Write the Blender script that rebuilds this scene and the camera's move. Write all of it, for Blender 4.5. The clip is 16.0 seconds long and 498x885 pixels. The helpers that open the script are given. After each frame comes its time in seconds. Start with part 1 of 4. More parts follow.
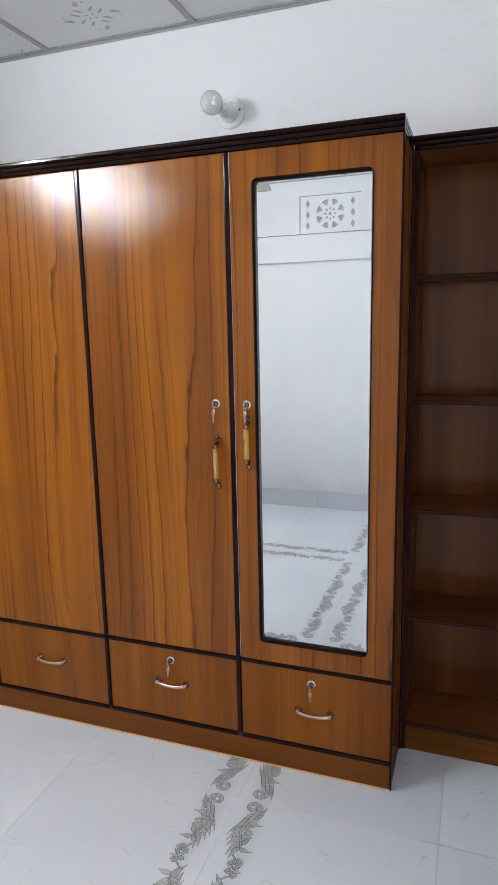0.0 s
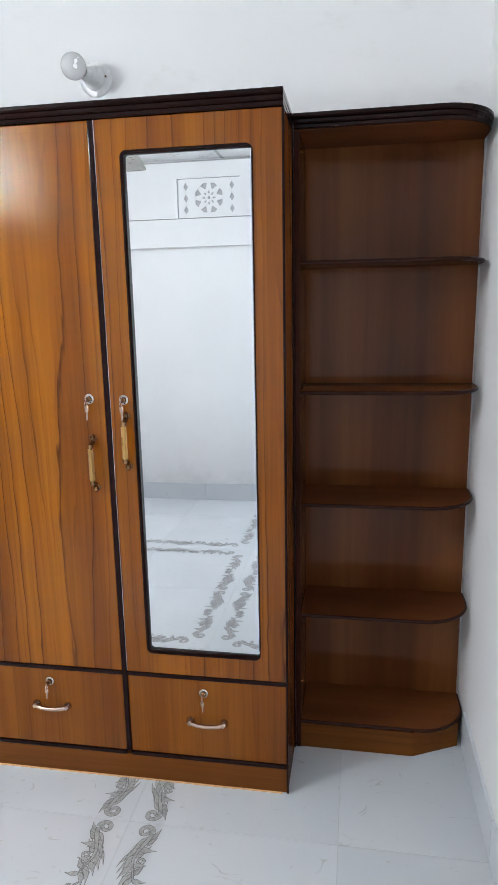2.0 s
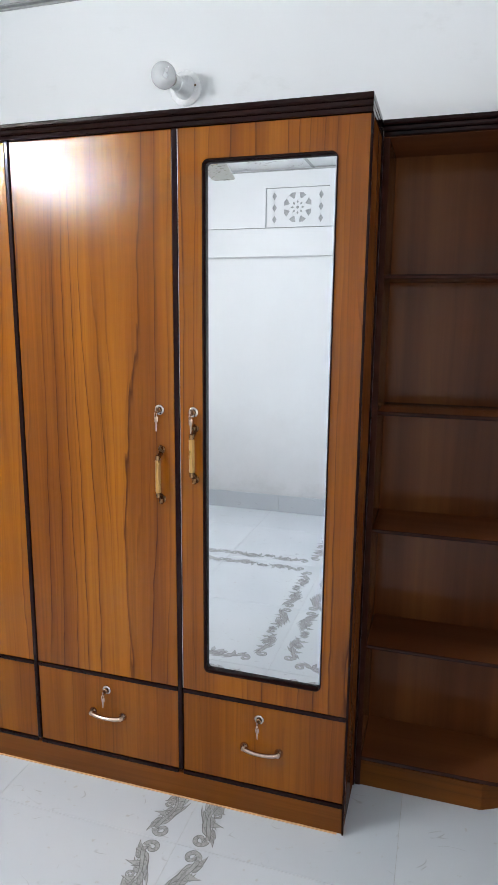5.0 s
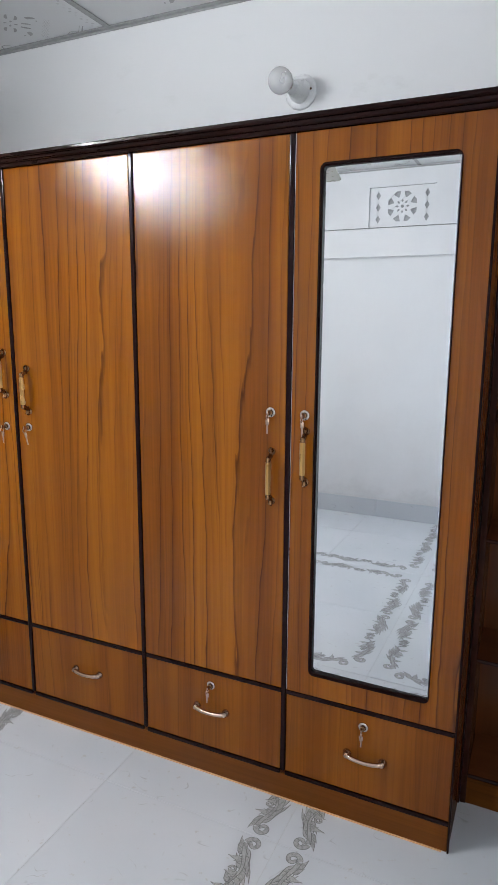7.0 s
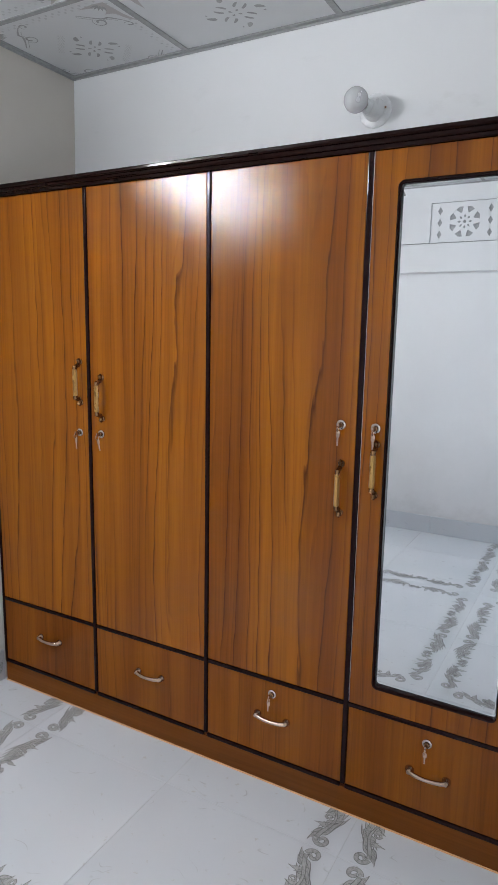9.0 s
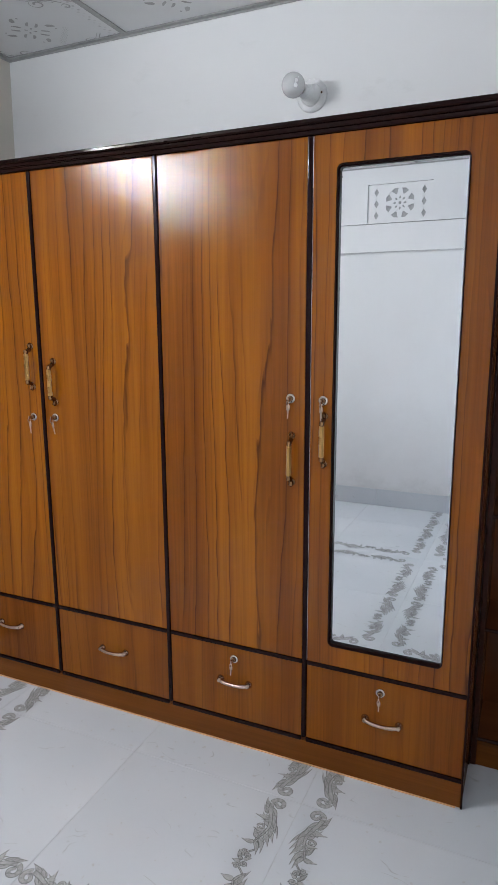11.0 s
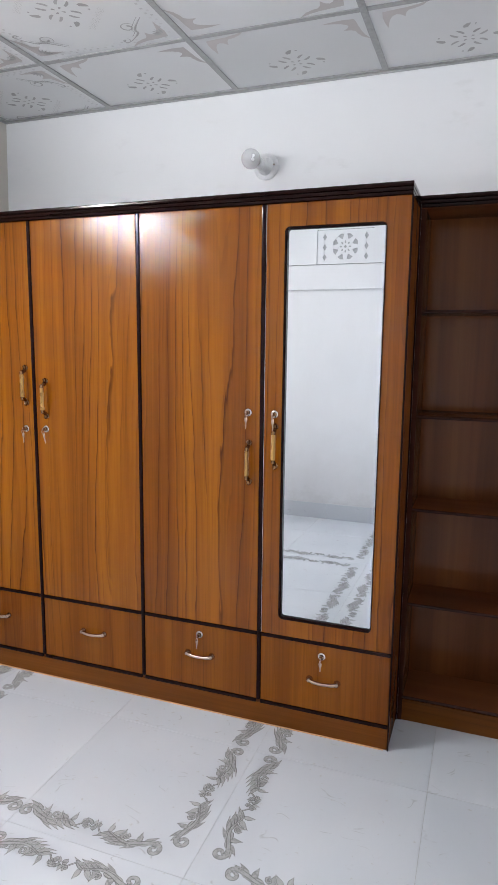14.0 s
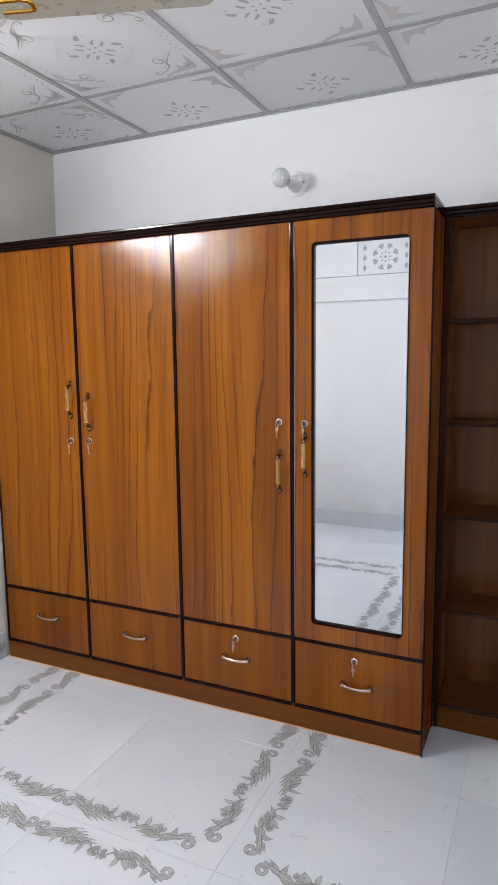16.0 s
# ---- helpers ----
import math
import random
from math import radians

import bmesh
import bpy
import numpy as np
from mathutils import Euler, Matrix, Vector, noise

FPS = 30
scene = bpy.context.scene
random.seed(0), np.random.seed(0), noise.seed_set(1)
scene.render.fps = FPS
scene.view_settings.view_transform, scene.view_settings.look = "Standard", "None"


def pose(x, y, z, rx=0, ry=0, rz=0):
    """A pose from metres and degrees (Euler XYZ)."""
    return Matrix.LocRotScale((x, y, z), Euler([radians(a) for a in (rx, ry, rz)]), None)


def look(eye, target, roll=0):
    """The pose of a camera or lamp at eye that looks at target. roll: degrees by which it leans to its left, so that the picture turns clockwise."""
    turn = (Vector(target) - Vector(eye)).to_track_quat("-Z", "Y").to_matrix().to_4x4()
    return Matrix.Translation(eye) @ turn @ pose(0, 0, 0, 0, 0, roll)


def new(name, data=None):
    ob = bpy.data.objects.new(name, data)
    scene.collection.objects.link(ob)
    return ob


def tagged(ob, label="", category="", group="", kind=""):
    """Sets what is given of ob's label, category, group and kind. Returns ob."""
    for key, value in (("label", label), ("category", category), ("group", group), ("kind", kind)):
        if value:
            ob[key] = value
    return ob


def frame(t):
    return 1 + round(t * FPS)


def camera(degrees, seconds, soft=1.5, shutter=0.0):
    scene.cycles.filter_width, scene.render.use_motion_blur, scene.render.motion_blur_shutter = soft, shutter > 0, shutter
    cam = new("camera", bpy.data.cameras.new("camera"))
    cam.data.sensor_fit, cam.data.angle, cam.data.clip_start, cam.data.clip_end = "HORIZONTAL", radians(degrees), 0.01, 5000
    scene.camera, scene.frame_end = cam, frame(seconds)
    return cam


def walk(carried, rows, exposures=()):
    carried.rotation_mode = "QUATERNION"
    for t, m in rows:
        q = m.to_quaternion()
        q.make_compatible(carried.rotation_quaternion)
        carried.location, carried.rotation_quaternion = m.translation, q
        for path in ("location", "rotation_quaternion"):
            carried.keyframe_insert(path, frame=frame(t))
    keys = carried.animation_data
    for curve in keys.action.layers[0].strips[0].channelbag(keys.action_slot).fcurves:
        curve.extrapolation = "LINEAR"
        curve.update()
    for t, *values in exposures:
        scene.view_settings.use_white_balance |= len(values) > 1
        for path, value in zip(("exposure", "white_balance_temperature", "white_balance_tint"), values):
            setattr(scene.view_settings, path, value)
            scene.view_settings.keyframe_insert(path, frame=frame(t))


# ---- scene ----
cam = camera(42.5, 16.0)
PATH = [
    (0, (0.205, -1.817, 1.45), (-0.46, 0.034, 1.088), -1.2),
    (0.5, (0.212, -1.777, 1.444), (-0.422, 0.074, 1.027), -1.0),
    (1, (0.202, -1.737, 1.45), (-0.354, 0.143, 1.054), -1.6),
    (1.5, (0.189, -1.705, 1.45), (-0.231, 0.214, 1.073), -1.4),
    (2, (0.184, -1.691, 1.449), (-0.141, 0.241, 1.044), -1.1),
    (2.5, (0.207, -1.651, 1.456), (-0.165, 0.273, 1.057), -0.6),
    (3, (0.234, -1.616, 1.46), (-0.132, 0.315, 1.087), 0.1),
    (3.2, (0.24, -1.607, 1.462), (-0.13, 0.322, 1.089), -0.1),
    (5.5, (0.179, -1.616, 1.463), (-0.461, 0.24, 1.081), 0.8),
    (6, (0.168, -1.617, 1.464), (-0.539, 0.214, 1.08), 0.7),
    (6.5, (0.155, -1.627, 1.466), (-0.611, 0.181, 1.081), 0.5),
    (7, (0.139, -1.638, 1.469), (-0.687, 0.144, 1.09), 0.3),
    (7.5, (0.122, -1.653, 1.47), (-0.745, 0.113, 1.108), 0.3),
    (8, (0.112, -1.671, 1.471), (-0.792, 0.079, 1.121), 0.8),
    (8.5, (0.097, -1.692, 1.474), (-0.845, 0.039, 1.133), 1.0),
    (8.7, (0.093, -1.694, 1.472), (-0.865, 0.028, 1.133), 1.0),
    (10.8, (0.083, -1.772, 1.456), (-0.738, 0.012, 1.079), 0.1),
    (11, (0.109, -1.782, 1.454), (-0.694, 0.008, 1.067), -0.3),
    (11.5, (0.183, -1.854, 1.451), (-0.586, -0.05, 1.061), -0.2),
    (12, (0.242, -1.941, 1.449), (-0.474, -0.115, 1.057), -0.3),
    (12.5, (0.252, -1.999, 1.45), (-0.355, -0.13, 1.079), -0.6),
    (13, (0.248, -2.069, 1.443), (-0.353, -0.198, 1.072), -0.7),
    (13.5, (0.236, -2.132, 1.448), (-0.41, -0.278, 1.067), -0.0),
    (14, (0.255, -2.181, 1.456), (-0.429, -0.326, 1.155), 0.6),
    (14.5, (0.302, -2.196, 1.458), (-0.491, -0.384, 1.162), 0.7),
    (15, (0.34, -2.207, 1.458), (-0.543, -0.438, 1.156), 0.3),
    (15.5, (0.354, -2.213, 1.459), (-0.563, -0.459, 1.173), -0.1),
    (16, (0.357, -2.222, 1.459), (-0.481, -0.425, 1.193), -0.7),
]
walk(cam, [(t, look(eye, target, roll)) for t, eye, target, roll in PATH],
     [(0.0, 0.21, 6380, 7), (1.5, 0.35, 6340, 5), (2.0, 0.42, 6330, 4.5), (3.0, 0.52, 6330, 4), (5.5, 0.35, 6330, 5), (7.0, 0.10, 6340, 6.5), (8.0, -0.02, 6340, 7),
      (11.0, -0.03, 6330, 7), (12.5, 0.19, 6350, 7), (14.0, 0.29, 6430, 9), (16.0, 0.25, 6500, 10)])

# ---------------------------------------------------------------- world and large lights
world = bpy.data.worlds.new("sky")
scene.world = world
world.use_nodes = True
wn = world.node_tree.nodes
sky = wn.new("ShaderNodeTexSky")
sky.sky_type = "NISHITA"
sky.sun_disc = False
sky.sun_elevation, sky.sun_rotation = radians(38), radians(200)
wn["Background"].inputs["Strength"].default_value = 0.10
world.node_tree.links.new(sky.outputs["Color"], wn["Background"].inputs["Color"])

DOOR_Y0, DOOR_Y1, DOOR_TOP = -2.85, -1.55, 2.08    # doorway in the east wall, beside the camera
day = bpy.data.lights.new("doorway_daylight", "AREA")
day.shape, day.size, day.size_y = "RECTANGLE", DOOR_Y1 - DOOR_Y0 - 0.1, DOOR_TOP - 0.1
day.energy, day.color = 21.0, (0.88, 0.93, 1.0)
new("doorway_daylight", day).matrix_world = look((0.70, (DOOR_Y0 + DOOR_Y1) / 2, DOOR_TOP / 2), (-1.0, (DOOR_Y0 + DOOR_Y1) / 2, DOOR_TOP / 2))
TUBE_Y0, TUBE_Y1, TUBE_Z, TUBE_GLOW = -1.98, -1.00, 2.26, 360.0


# ---------------------------------------------------------------- materials
class Nodes:
    def __init__(self, name):
        self.mat = bpy.data.materials.new(name)
        self.mat.use_nodes = True
        self.tree = self.mat.node_tree
        self.bsdf = self.tree.nodes["Principled BSDF"]

    def add(self, kind, **inputs):
        node = self.tree.nodes.new("ShaderNode" + kind)
        for key, value in inputs.items():
            self.put(node, key.replace("_", " "), value)
        return node

    def put(self, node, key, value):
        socket = node.inputs[int(key)] if key.isdigit() else node.inputs[key]
        if isinstance(value, bpy.types.NodeSocket):
            self.tree.links.new(value, socket)
        else:
            socket.default_value = value

    def set(self, **inputs):
        for key, value in inputs.items():
            self.put(self.bsdf, key.replace("_", " "), value)

    def math(self, op, a, b=0.0, clamp=False):
        node = self.add("Math")
        node.operation, node.use_clamp = op, clamp
        self.put(node, "0", a)
        self.put(node, "1", b)
        return node.outputs[0]

    def coords(self, scale=(1, 1, 1), vary=True):
        out = self.add("TexCoord").outputs["Object"]
        if vary:
            info = self.add("ObjectInfo")
            shift = self.add("VectorMath")
            shift.operation = "MULTIPLY_ADD"
            self.put(shift, "0", info.outputs["Random"])
            self.put(shift, "1", (17.3, 5.1, 23.7))
            self.put(shift, "2", out)
            out = shift.outputs[0]
        m = self.add("Mapping", Vector=out, Scale=scale)
        return m.outputs[0]

    def noise(self, vector, scale, detail=3.0, rough=0.5, distortion=0.0):
        n = self.add("TexNoise", Vector=vector, Scale=scale, Detail=detail, Roughness=rough, Distortion=distortion)
        return n.outputs["Fac"]

    def ramp(self, fac, *stops):
        node = self.add("ValToRGB", Fac=fac)
        el = node.color_ramp.elements
        while len(el) < len(stops):
            el.new(0.5)
        for e, (pos, col) in zip(el, stops):
            e.position = pos
            e.color = (*col, 1) if isinstance(col, tuple) else (col, col, col, 1)
        return node.outputs["Color"]

    def mix(self, fac, a, b, blend="MIX"):
        node = self.add("Mix")
        node.data_type, node.blend_type = "RGBA", blend
        for i, v in ((0, fac), (6, a), (7, b)):
            if isinstance(v, bpy.types.NodeSocket):
                self.tree.links.new(v, node.inputs[i])
            else:
                node.inputs[i].default_value = (*v, 1) if isinstance(v, tuple) else v
        return node.outputs[2]

    def bump(self, height, strength, distance, normal=None):
        node = self.add("Bump", Height=height, Strength=strength, Distance=distance)
        if normal is not None:
            self.put(node, "Normal", normal)
        self.put(self.bsdf, "Normal", node.outputs[0])
        return node.outputs[0]


def wood(name, light, mid, dark, rough=0.40, coat=0.75, peel=0.34, spec=0.0, lying=False, veining=0.85, band=9.0, pore=0.42):
    """Upright-grained laminate: broad soft bands, cathedral growth lines, fine pores, orange-peel gloss."""
    n = Nodes(name)
    base = n.coords()
    if lying:
        base = n.add("Mapping", Vector=base, Rotation=(0, radians(90), 0)).outputs[0]

    def stretched(z, source=base):
        return n.add("Mapping", Vector=source, Scale=(1, 0.6, z)).outputs[0]

    bands = n.noise(stretched(0.03), band, 3.0, 0.55)
    tone = n.ramp(bands, (0.24, dark), (0.44, mid), (0.64, light))
    across = n.add("SeparateXYZ", Vector=base).outputs["X"]
    slow = n.math("SUBTRACT", n.noise(stretched(0.085), 4.6, 1.0, 0.4), 0.5)
    jag = n.math("SUBTRACT", n.noise(stretched(0.13), 30.0, 2.0, 0.6), 0.5)

    def growth(lines, sway, rag, lo, hi, reach):
        """Growth lines that close into pointed arches where the slow swell is steep; each one has a hard and a soft side."""
        f = n.math("ADD", n.math("MULTIPLY", across, lines), n.math("MULTIPLY", slow, sway))
        f = n.math("ADD", f, n.math("MULTIPLY", jag, rag))
        f = n.math("FRACT", n.math("ADD", f, 50.0))
        edge = n.ramp(f, (0.0, 0.35), (reach * 0.25, 1.0), (reach, 0.32), (min(0.95, reach * 3.2), 0.0))
        gate = n.ramp(n.noise(stretched(0.07), lines * 0.42, 2.0), (lo, 0.0), (hi, 1.0))
        return n.math("MULTIPLY", edge, gate)

    strong = growth(19.0, 6.5, 0.50, 0.36, 0.58, 0.10)
    faint = n.math("MULTIPLY", growth(52.0, 17.0, 0.8, 0.44, 0.64, 0.18), 0.42)
    vein_fac = n.math("MULTIPLY", n.math("MAXIMUM", strong, faint), veining)
    fine = n.noise(stretched(0.016), 150.0, 3.0, 0.6)
    pores = n.ramp(fine, (0.35, 0.74), (0.60, 1.08))
    col = n.mix(vein_fac, tone, (dark[0] * 0.42, dark[1] * 0.34, dark[2] * 0.4))
    col = n.mix(pore, col, pores, "MULTIPLY")
    n.set(Base_Color=col, IOR=1.45, Specular_IOR_Level=spec, Coat_Weight=coat, Coat_Roughness=0.05)
    n.set(Roughness=n.ramp(n.noise(base, 3.0, 3.0), (0.3, rough * 0.85), (0.7, rough * 1.2)))
    peel_height = n.noise(n.coords((1, 1, 1)), 270.0, 1.0, 0.4)
    n.put(n.bsdf, "Coat Normal", n.add("Bump", Height=peel_height, Strength=peel, Distance=0.0012).outputs[0])
    n.bump(fine, 0.06, 0.0008)
    return n.mat


TEAK = wood("teak_laminate", (0.2360, 0.0735, 0.0028), (0.1740, 0.0490, 0.0021), (0.1060, 0.0256, 0.0014), coat=0.64, peel=0.40, veining=0.90)
# Doors' veneer with softer veins, darkened for the weaker light low down.
DRAWER_WOOD = wood("teak_drawer_dim", (0.1849, 0.0568, 0.0039), (0.1419, 0.0396, 0.0029), (0.0963, 0.0241, 0.0021), coat=0.45, peel=0.30, veining=0.42)
SHELF_WOOD = wood("walnut_laminate", (0.1531, 0.0533, 0.0155), (0.1015, 0.0318, 0.0103), (0.0602, 0.0172, 0.0069), 0.40, 0.30, 0.15, 0.0, False, 0.12, 7.0, 0.15)
BOARD_WOOD = wood("walnut_board_laminate", (0.1419, 0.0464, 0.0146), (0.1015, 0.0318, 0.0112), (0.0731, 0.0215, 0.0086), 0.40, 0.30, 0.15, 0.0, True, 0.10, 6.0, 0.15)
# Teak with lying grain, its colour lowered for the dimness near the floor.
PLINTH_WOOD = wood("teak_plinth_dim", (0.1452, 0.0484, 0.0075), (0.1188, 0.0370, 0.0062), (0.0836, 0.0238, 0.0044), 0.38, 0.25, 0.15, 0.0, True, 0.30, 9.0, 0.35)
# Teak darkened for the shade on the side turned from the tube.
SIDE_WOOD = wood("teak_side_dim", (0.1445, 0.0425, 0.0085), (0.1062, 0.0298, 0.0068), (0.0638, 0.0170, 0.0043), 0.4, 0.2, 0.03)


def lacquer(name, low, high, spec):
    n = Nodes(name)
    col = n.ramp(n.noise(n.coords((1, 1, 1)), 30.0, 4.0), (0.3, low), (0.75, high))
    n.set(Base_Color=col, Roughness=0.11, IOR=1.45, Specular_IOR_Level=spec)
    n.bump(n.noise(n.coords((1, 1, 1)), 140.0, 2.0), 0.02, 0.001)
    return n.mat


def plaster(name, color, dirt=(0.62, 0.62, 0.60)):
    """Emulsion paint with roller stipple, trowel waves and faint scuffs."""
    n = Nodes(name)
    c = n.coords(vary=False)
    big = n.noise(c, 1.3, 4.0, 0.6)
    col = n.mix(n.ramp(big, (0.35, 0.0), (0.8, 0.35)), color, tuple(v * 0.93 for v in color))
    scuff = n.ramp(n.noise(n.coords((1, 1, 2.2), vary=False), 5.0, 6.0, 0.65), (0.62, 0.0), (0.74, 0.25))
    col = n.mix(scuff, col, dirt)
    n.set(Base_Color=col, Roughness=0.62)
    wave = n.bump(n.noise(c, 5.0, 2.0), 0.22, 0.01)
    n.bump(n.noise(c, 240.0, 3.0), 0.18, 0.001, wave)
    return n.mat


def damp_plaster():
    """The painted wall opposite, with a grey damp bloom above its skirting."""
    n = Nodes("white_paint_damp")
    c = n.coords(vary=False)
    col = n.mix(n.ramp(n.noise(c, 1.3, 4.0), (0.35, 0.0), (0.8, 0.4)), (0.74, 0.745, 0.76), (0.69, 0.695, 0.71))
    z = n.add("SeparateXYZ", Vector=n.add("TexCoord").outputs["Object"]).outputs["Z"]
    rough_z = n.math("ADD", z, n.math("MULTIPLY", n.math("SUBTRACT", n.noise(c, 4.0, 5.0, 0.7), 0.5), 0.5))
    bloom = n.ramp(rough_z, (0.12, 0.85), (0.24, 0.50), (0.85, 0.0))
    col = n.mix(bloom, col, (0.53, 0.515, 0.515))
    n.set(Base_Color=col, Roughness=0.65)
    n.bump(n.noise(c, 8.0, 3.0), 0.2, 0.006)
    return n.mat


def marble(name, tint=1.0, rough=0.3, hue=(1.0, 1.0, 1.0)):
    """Printed white marble tile: cloudy body, short broken grey veins and specks."""
    n = Nodes(name)
    c = n.coords()
    info = n.add("ObjectInfo").outputs["Random"]
    cloud = n.noise(c, 2.2, 1.0, 0.5)
    tones = [tuple(c * tint * h for c, h in zip(tone, hue)) for tone in ((0.635, 0.668, 0.705), (0.675, 0.70, 0.735), (0.725, 0.745, 0.77))]
    col = n.ramp(cloud, (0.22, tones[0]), (0.50, tones[1]), (0.78, tones[2]))
    f = n.noise(n.coords((1.0, 1.7, 1.0)), 7.0, 1.2, 0.5, 0.8)
    ridge = n.math("ABSOLUTE", n.math("SUBTRACT", f, 0.5))
    thread = n.ramp(ridge, (0.0, 1.0), (0.006, 0.7), (0.013, 0.0))
    gate = n.ramp(n.noise(c, 13.0, 2.0), (0.60, 0.0), (0.67, 0.60))
    col = n.mix(n.math("MULTIPLY", thread, gate), col, (0.33, 0.33, 0.32))
    dust = n.ramp(n.noise(c, 48.0, 2.0), (0.695, 0.0), (0.76, 0.6))
    col = n.mix(dust, col, (0.45, 0.43, 0.40))
    shade = n.math("ADD", n.math("MULTIPLY", info, 0.05), 0.96)
    hsv = n.add("HueSaturation", Color=col, Value=shade)
    n.set(Base_Color=hsv.outputs[0], IOR=1.5)
    n.set(Roughness=n.ramp(n.noise(c, 4.0, 1.0), (0.3, rough * 0.95), (0.7, rough * 1.2)))
    n.bump(n.noise(c, 9.0, 1.0), 0.04, 0.003)
    return n.mat


def plain(name, color, rough, metal=0.0, var=0.12, scale=60.0, bump=0.05, **more):
    n = Nodes(name)
    c = n.coords()
    col = n.ramp(n.noise(c, scale, 4.0, 0.6), (0.3, tuple(v * (1 - var) for v in color)), (0.7, tuple(min(1, v * (1 + var)) for v in color)))
    n.set(Base_Color=col, Metallic=metal, Roughness=n.ramp(n.noise(c, scale * 0.6, 3.0), (0.3, rough * 0.8), (0.7, rough * 1.25)), **more)
    n.bump(n.noise(c, scale * 3, 2.0), bump, 0.001)
    return n.mat


def print_ink():
    """Grey-olive printed scroll: tone differs from leaf to leaf, with darker strokes inside."""
    n = Nodes("print_ink")
    isl = n.add("NewGeometry").outputs["Random Per Island"]
    c = n.coords(vary=False)
    stroke = n.noise(c, 130.0, 3.0, 0.7, 1.5)
    a = n.ramp(isl, (0.0, (0.20, 0.20, 0.198)), (0.5, (0.27, 0.27, 0.268)), (1.0, (0.36, 0.36, 0.358)))
    col = n.mix(n.ramp(stroke, (0.42, 0.0), (0.56, 0.75)), a, (0.45, 0.45, 0.44))
    n.set(Base_Color=col, Roughness=0.34)
    return n.mat


def foil(name, color, rough, metal):
    n = Nodes(name)
    c = n.coords(vary=False)
    isl = n.add("NewGeometry").outputs["Random Per Island"]
    col = n.mix(isl, tuple(v * 0.85 for v in color), tuple(min(1, v * 1.1) for v in color))
    n.set(Base_Color=col, Metallic=metal, Roughness=rough)
    n.bump(n.noise(c, 90.0, 3.0), 0.08, 0.001)
    return n.mat


def pvc_tile():
    """Vinyl-faced ceiling tile with a faint pearly emboss."""
    n = Nodes("vinyl_ceiling_tile")
    c = n.coords(vary=False)
    isl = n.add("NewGeometry").outputs["Random Per Island"]
    col = n.mix(isl, (0.70, 0.705, 0.71), (0.76, 0.76, 0.765))
    col = n.mix(n.ramp(n.noise(c, 4.0, 5.0, 0.65), (0.5, 0.0), (0.8, 0.3)), col, (0.70, 0.69, 0.69))
    n.set(Base_Color=col, Roughness=0.30, IOR=1.45)
    n.bump(n.noise(c, 70.0, 4.0, 0.6), 0.10, 0.0015)
    return n.mat


def mirror_glass():
    n = Nodes("silvered_mirror")
    smear = n.noise(n.coords((1, 1, 0.5)), 7.0, 5.0, 0.7)
    n.set(Base_Color=n.ramp(smear, (0.3, (0.665, 0.68, 0.69)), (0.7, (0.695, 0.71, 0.72))), Metallic=1.0, Roughness=n.ramp(smear, (0.4, 0.0), (0.8, 0.025)))
    return n.mat


def glow(name, color, strength):
    n = Nodes(name)
    n.set(Base_Color=(0.8, 0.8, 0.8, 1), Emission_Color=(*color, 1), Emission_Strength=strength)
    return n.mat


LACQUER = lacquer("black_lacquer", (0.007, 0.0022, 0.002), (0.013, 0.0042, 0.0035), 0.13)
BROWN_LACQUER = lacquer("dark_brown_lacquer", (0.022, 0.0075, 0.005), (0.038, 0.013, 0.008), 0.12)
PAINT = plaster("white_wall_paint", (0.855, 0.86, 0.865))
CREAM = plaster("cream_wall_paint", (0.645, 0.60, 0.54), (0.60, 0.56, 0.51))
DAMP = damp_plaster()
TILE = marble("white_marble_tile", 0.83)
SKIRT = marble("pale_marble_skirting", 0.92)
SKIRT_GREY = marble("grey_marble_skirting", 0.73)
SKIRT_WARM = marble("pinkish_marble_skirting", 0.70, 0.3, (1.06, 0.98, 0.95))
GROUT = plain("grout", (0.47, 0.47, 0.465), 0.8)
INK = print_ink()
INK_DARK = plain("print_outline_ink", (0.105, 0.105, 0.103), 0.36)
VINYL = pvc_tile()
GRID = plain("grey_grid_enamel", (0.37, 0.37, 0.37), 0.40)
FOIL = foil("silver_grey_foil", (0.42, 0.415, 0.41), 0.35, 0.25)
FOIL_PINK = foil("dusky_pink_foil", (0.56, 0.52, 0.51), 0.35, 0.2)
FOIL_FAINT = foil("pale_dot_foil", (0.655, 0.65, 0.65), 0.35, 0.1)
MIRROR = mirror_glass()
BRASS = plain("brushed_brass", (0.52, 0.31, 0.11), 0.30, 1.0, 0.02, 30.0, 0.0)
BRONZE = plain("antique_bronze", (0.24, 0.135, 0.065), 0.24, 1.0)
STEEL = plain("nickel_plate", (0.50, 0.36, 0.27), 0.16, 1.0, 0.04, 30.0, 0.02)
CHROME = plain("chrome", (0.46, 0.42, 0.37), 0.14, 1.0)
PORCELAIN = plain("white_bakelite", (0.88, 0.885, 0.89), 0.28, 0.0, 0.03)
OPAL = plain("frosted_glass", (0.90, 0.905, 0.91), 0.22, 0.0, 0.02, 20.0, 0.0, Transmission_Weight=0.55, IOR=1.3)
FAN_CREAM = plain("cream_enamel", (0.43, 0.415, 0.35), 0.3, 0.0, 0.03)
GOLD = plain("gold_trim", (0.80, 0.50, 0.10), 0.22, 1.0)
FOOT_GLOW = plain("plinth_foot_glow", (0.62, 0.36, 0.16), 0.7)
CONCRETE = plain("terrace_concrete", (0.34, 0.33, 0.31), 0.85)
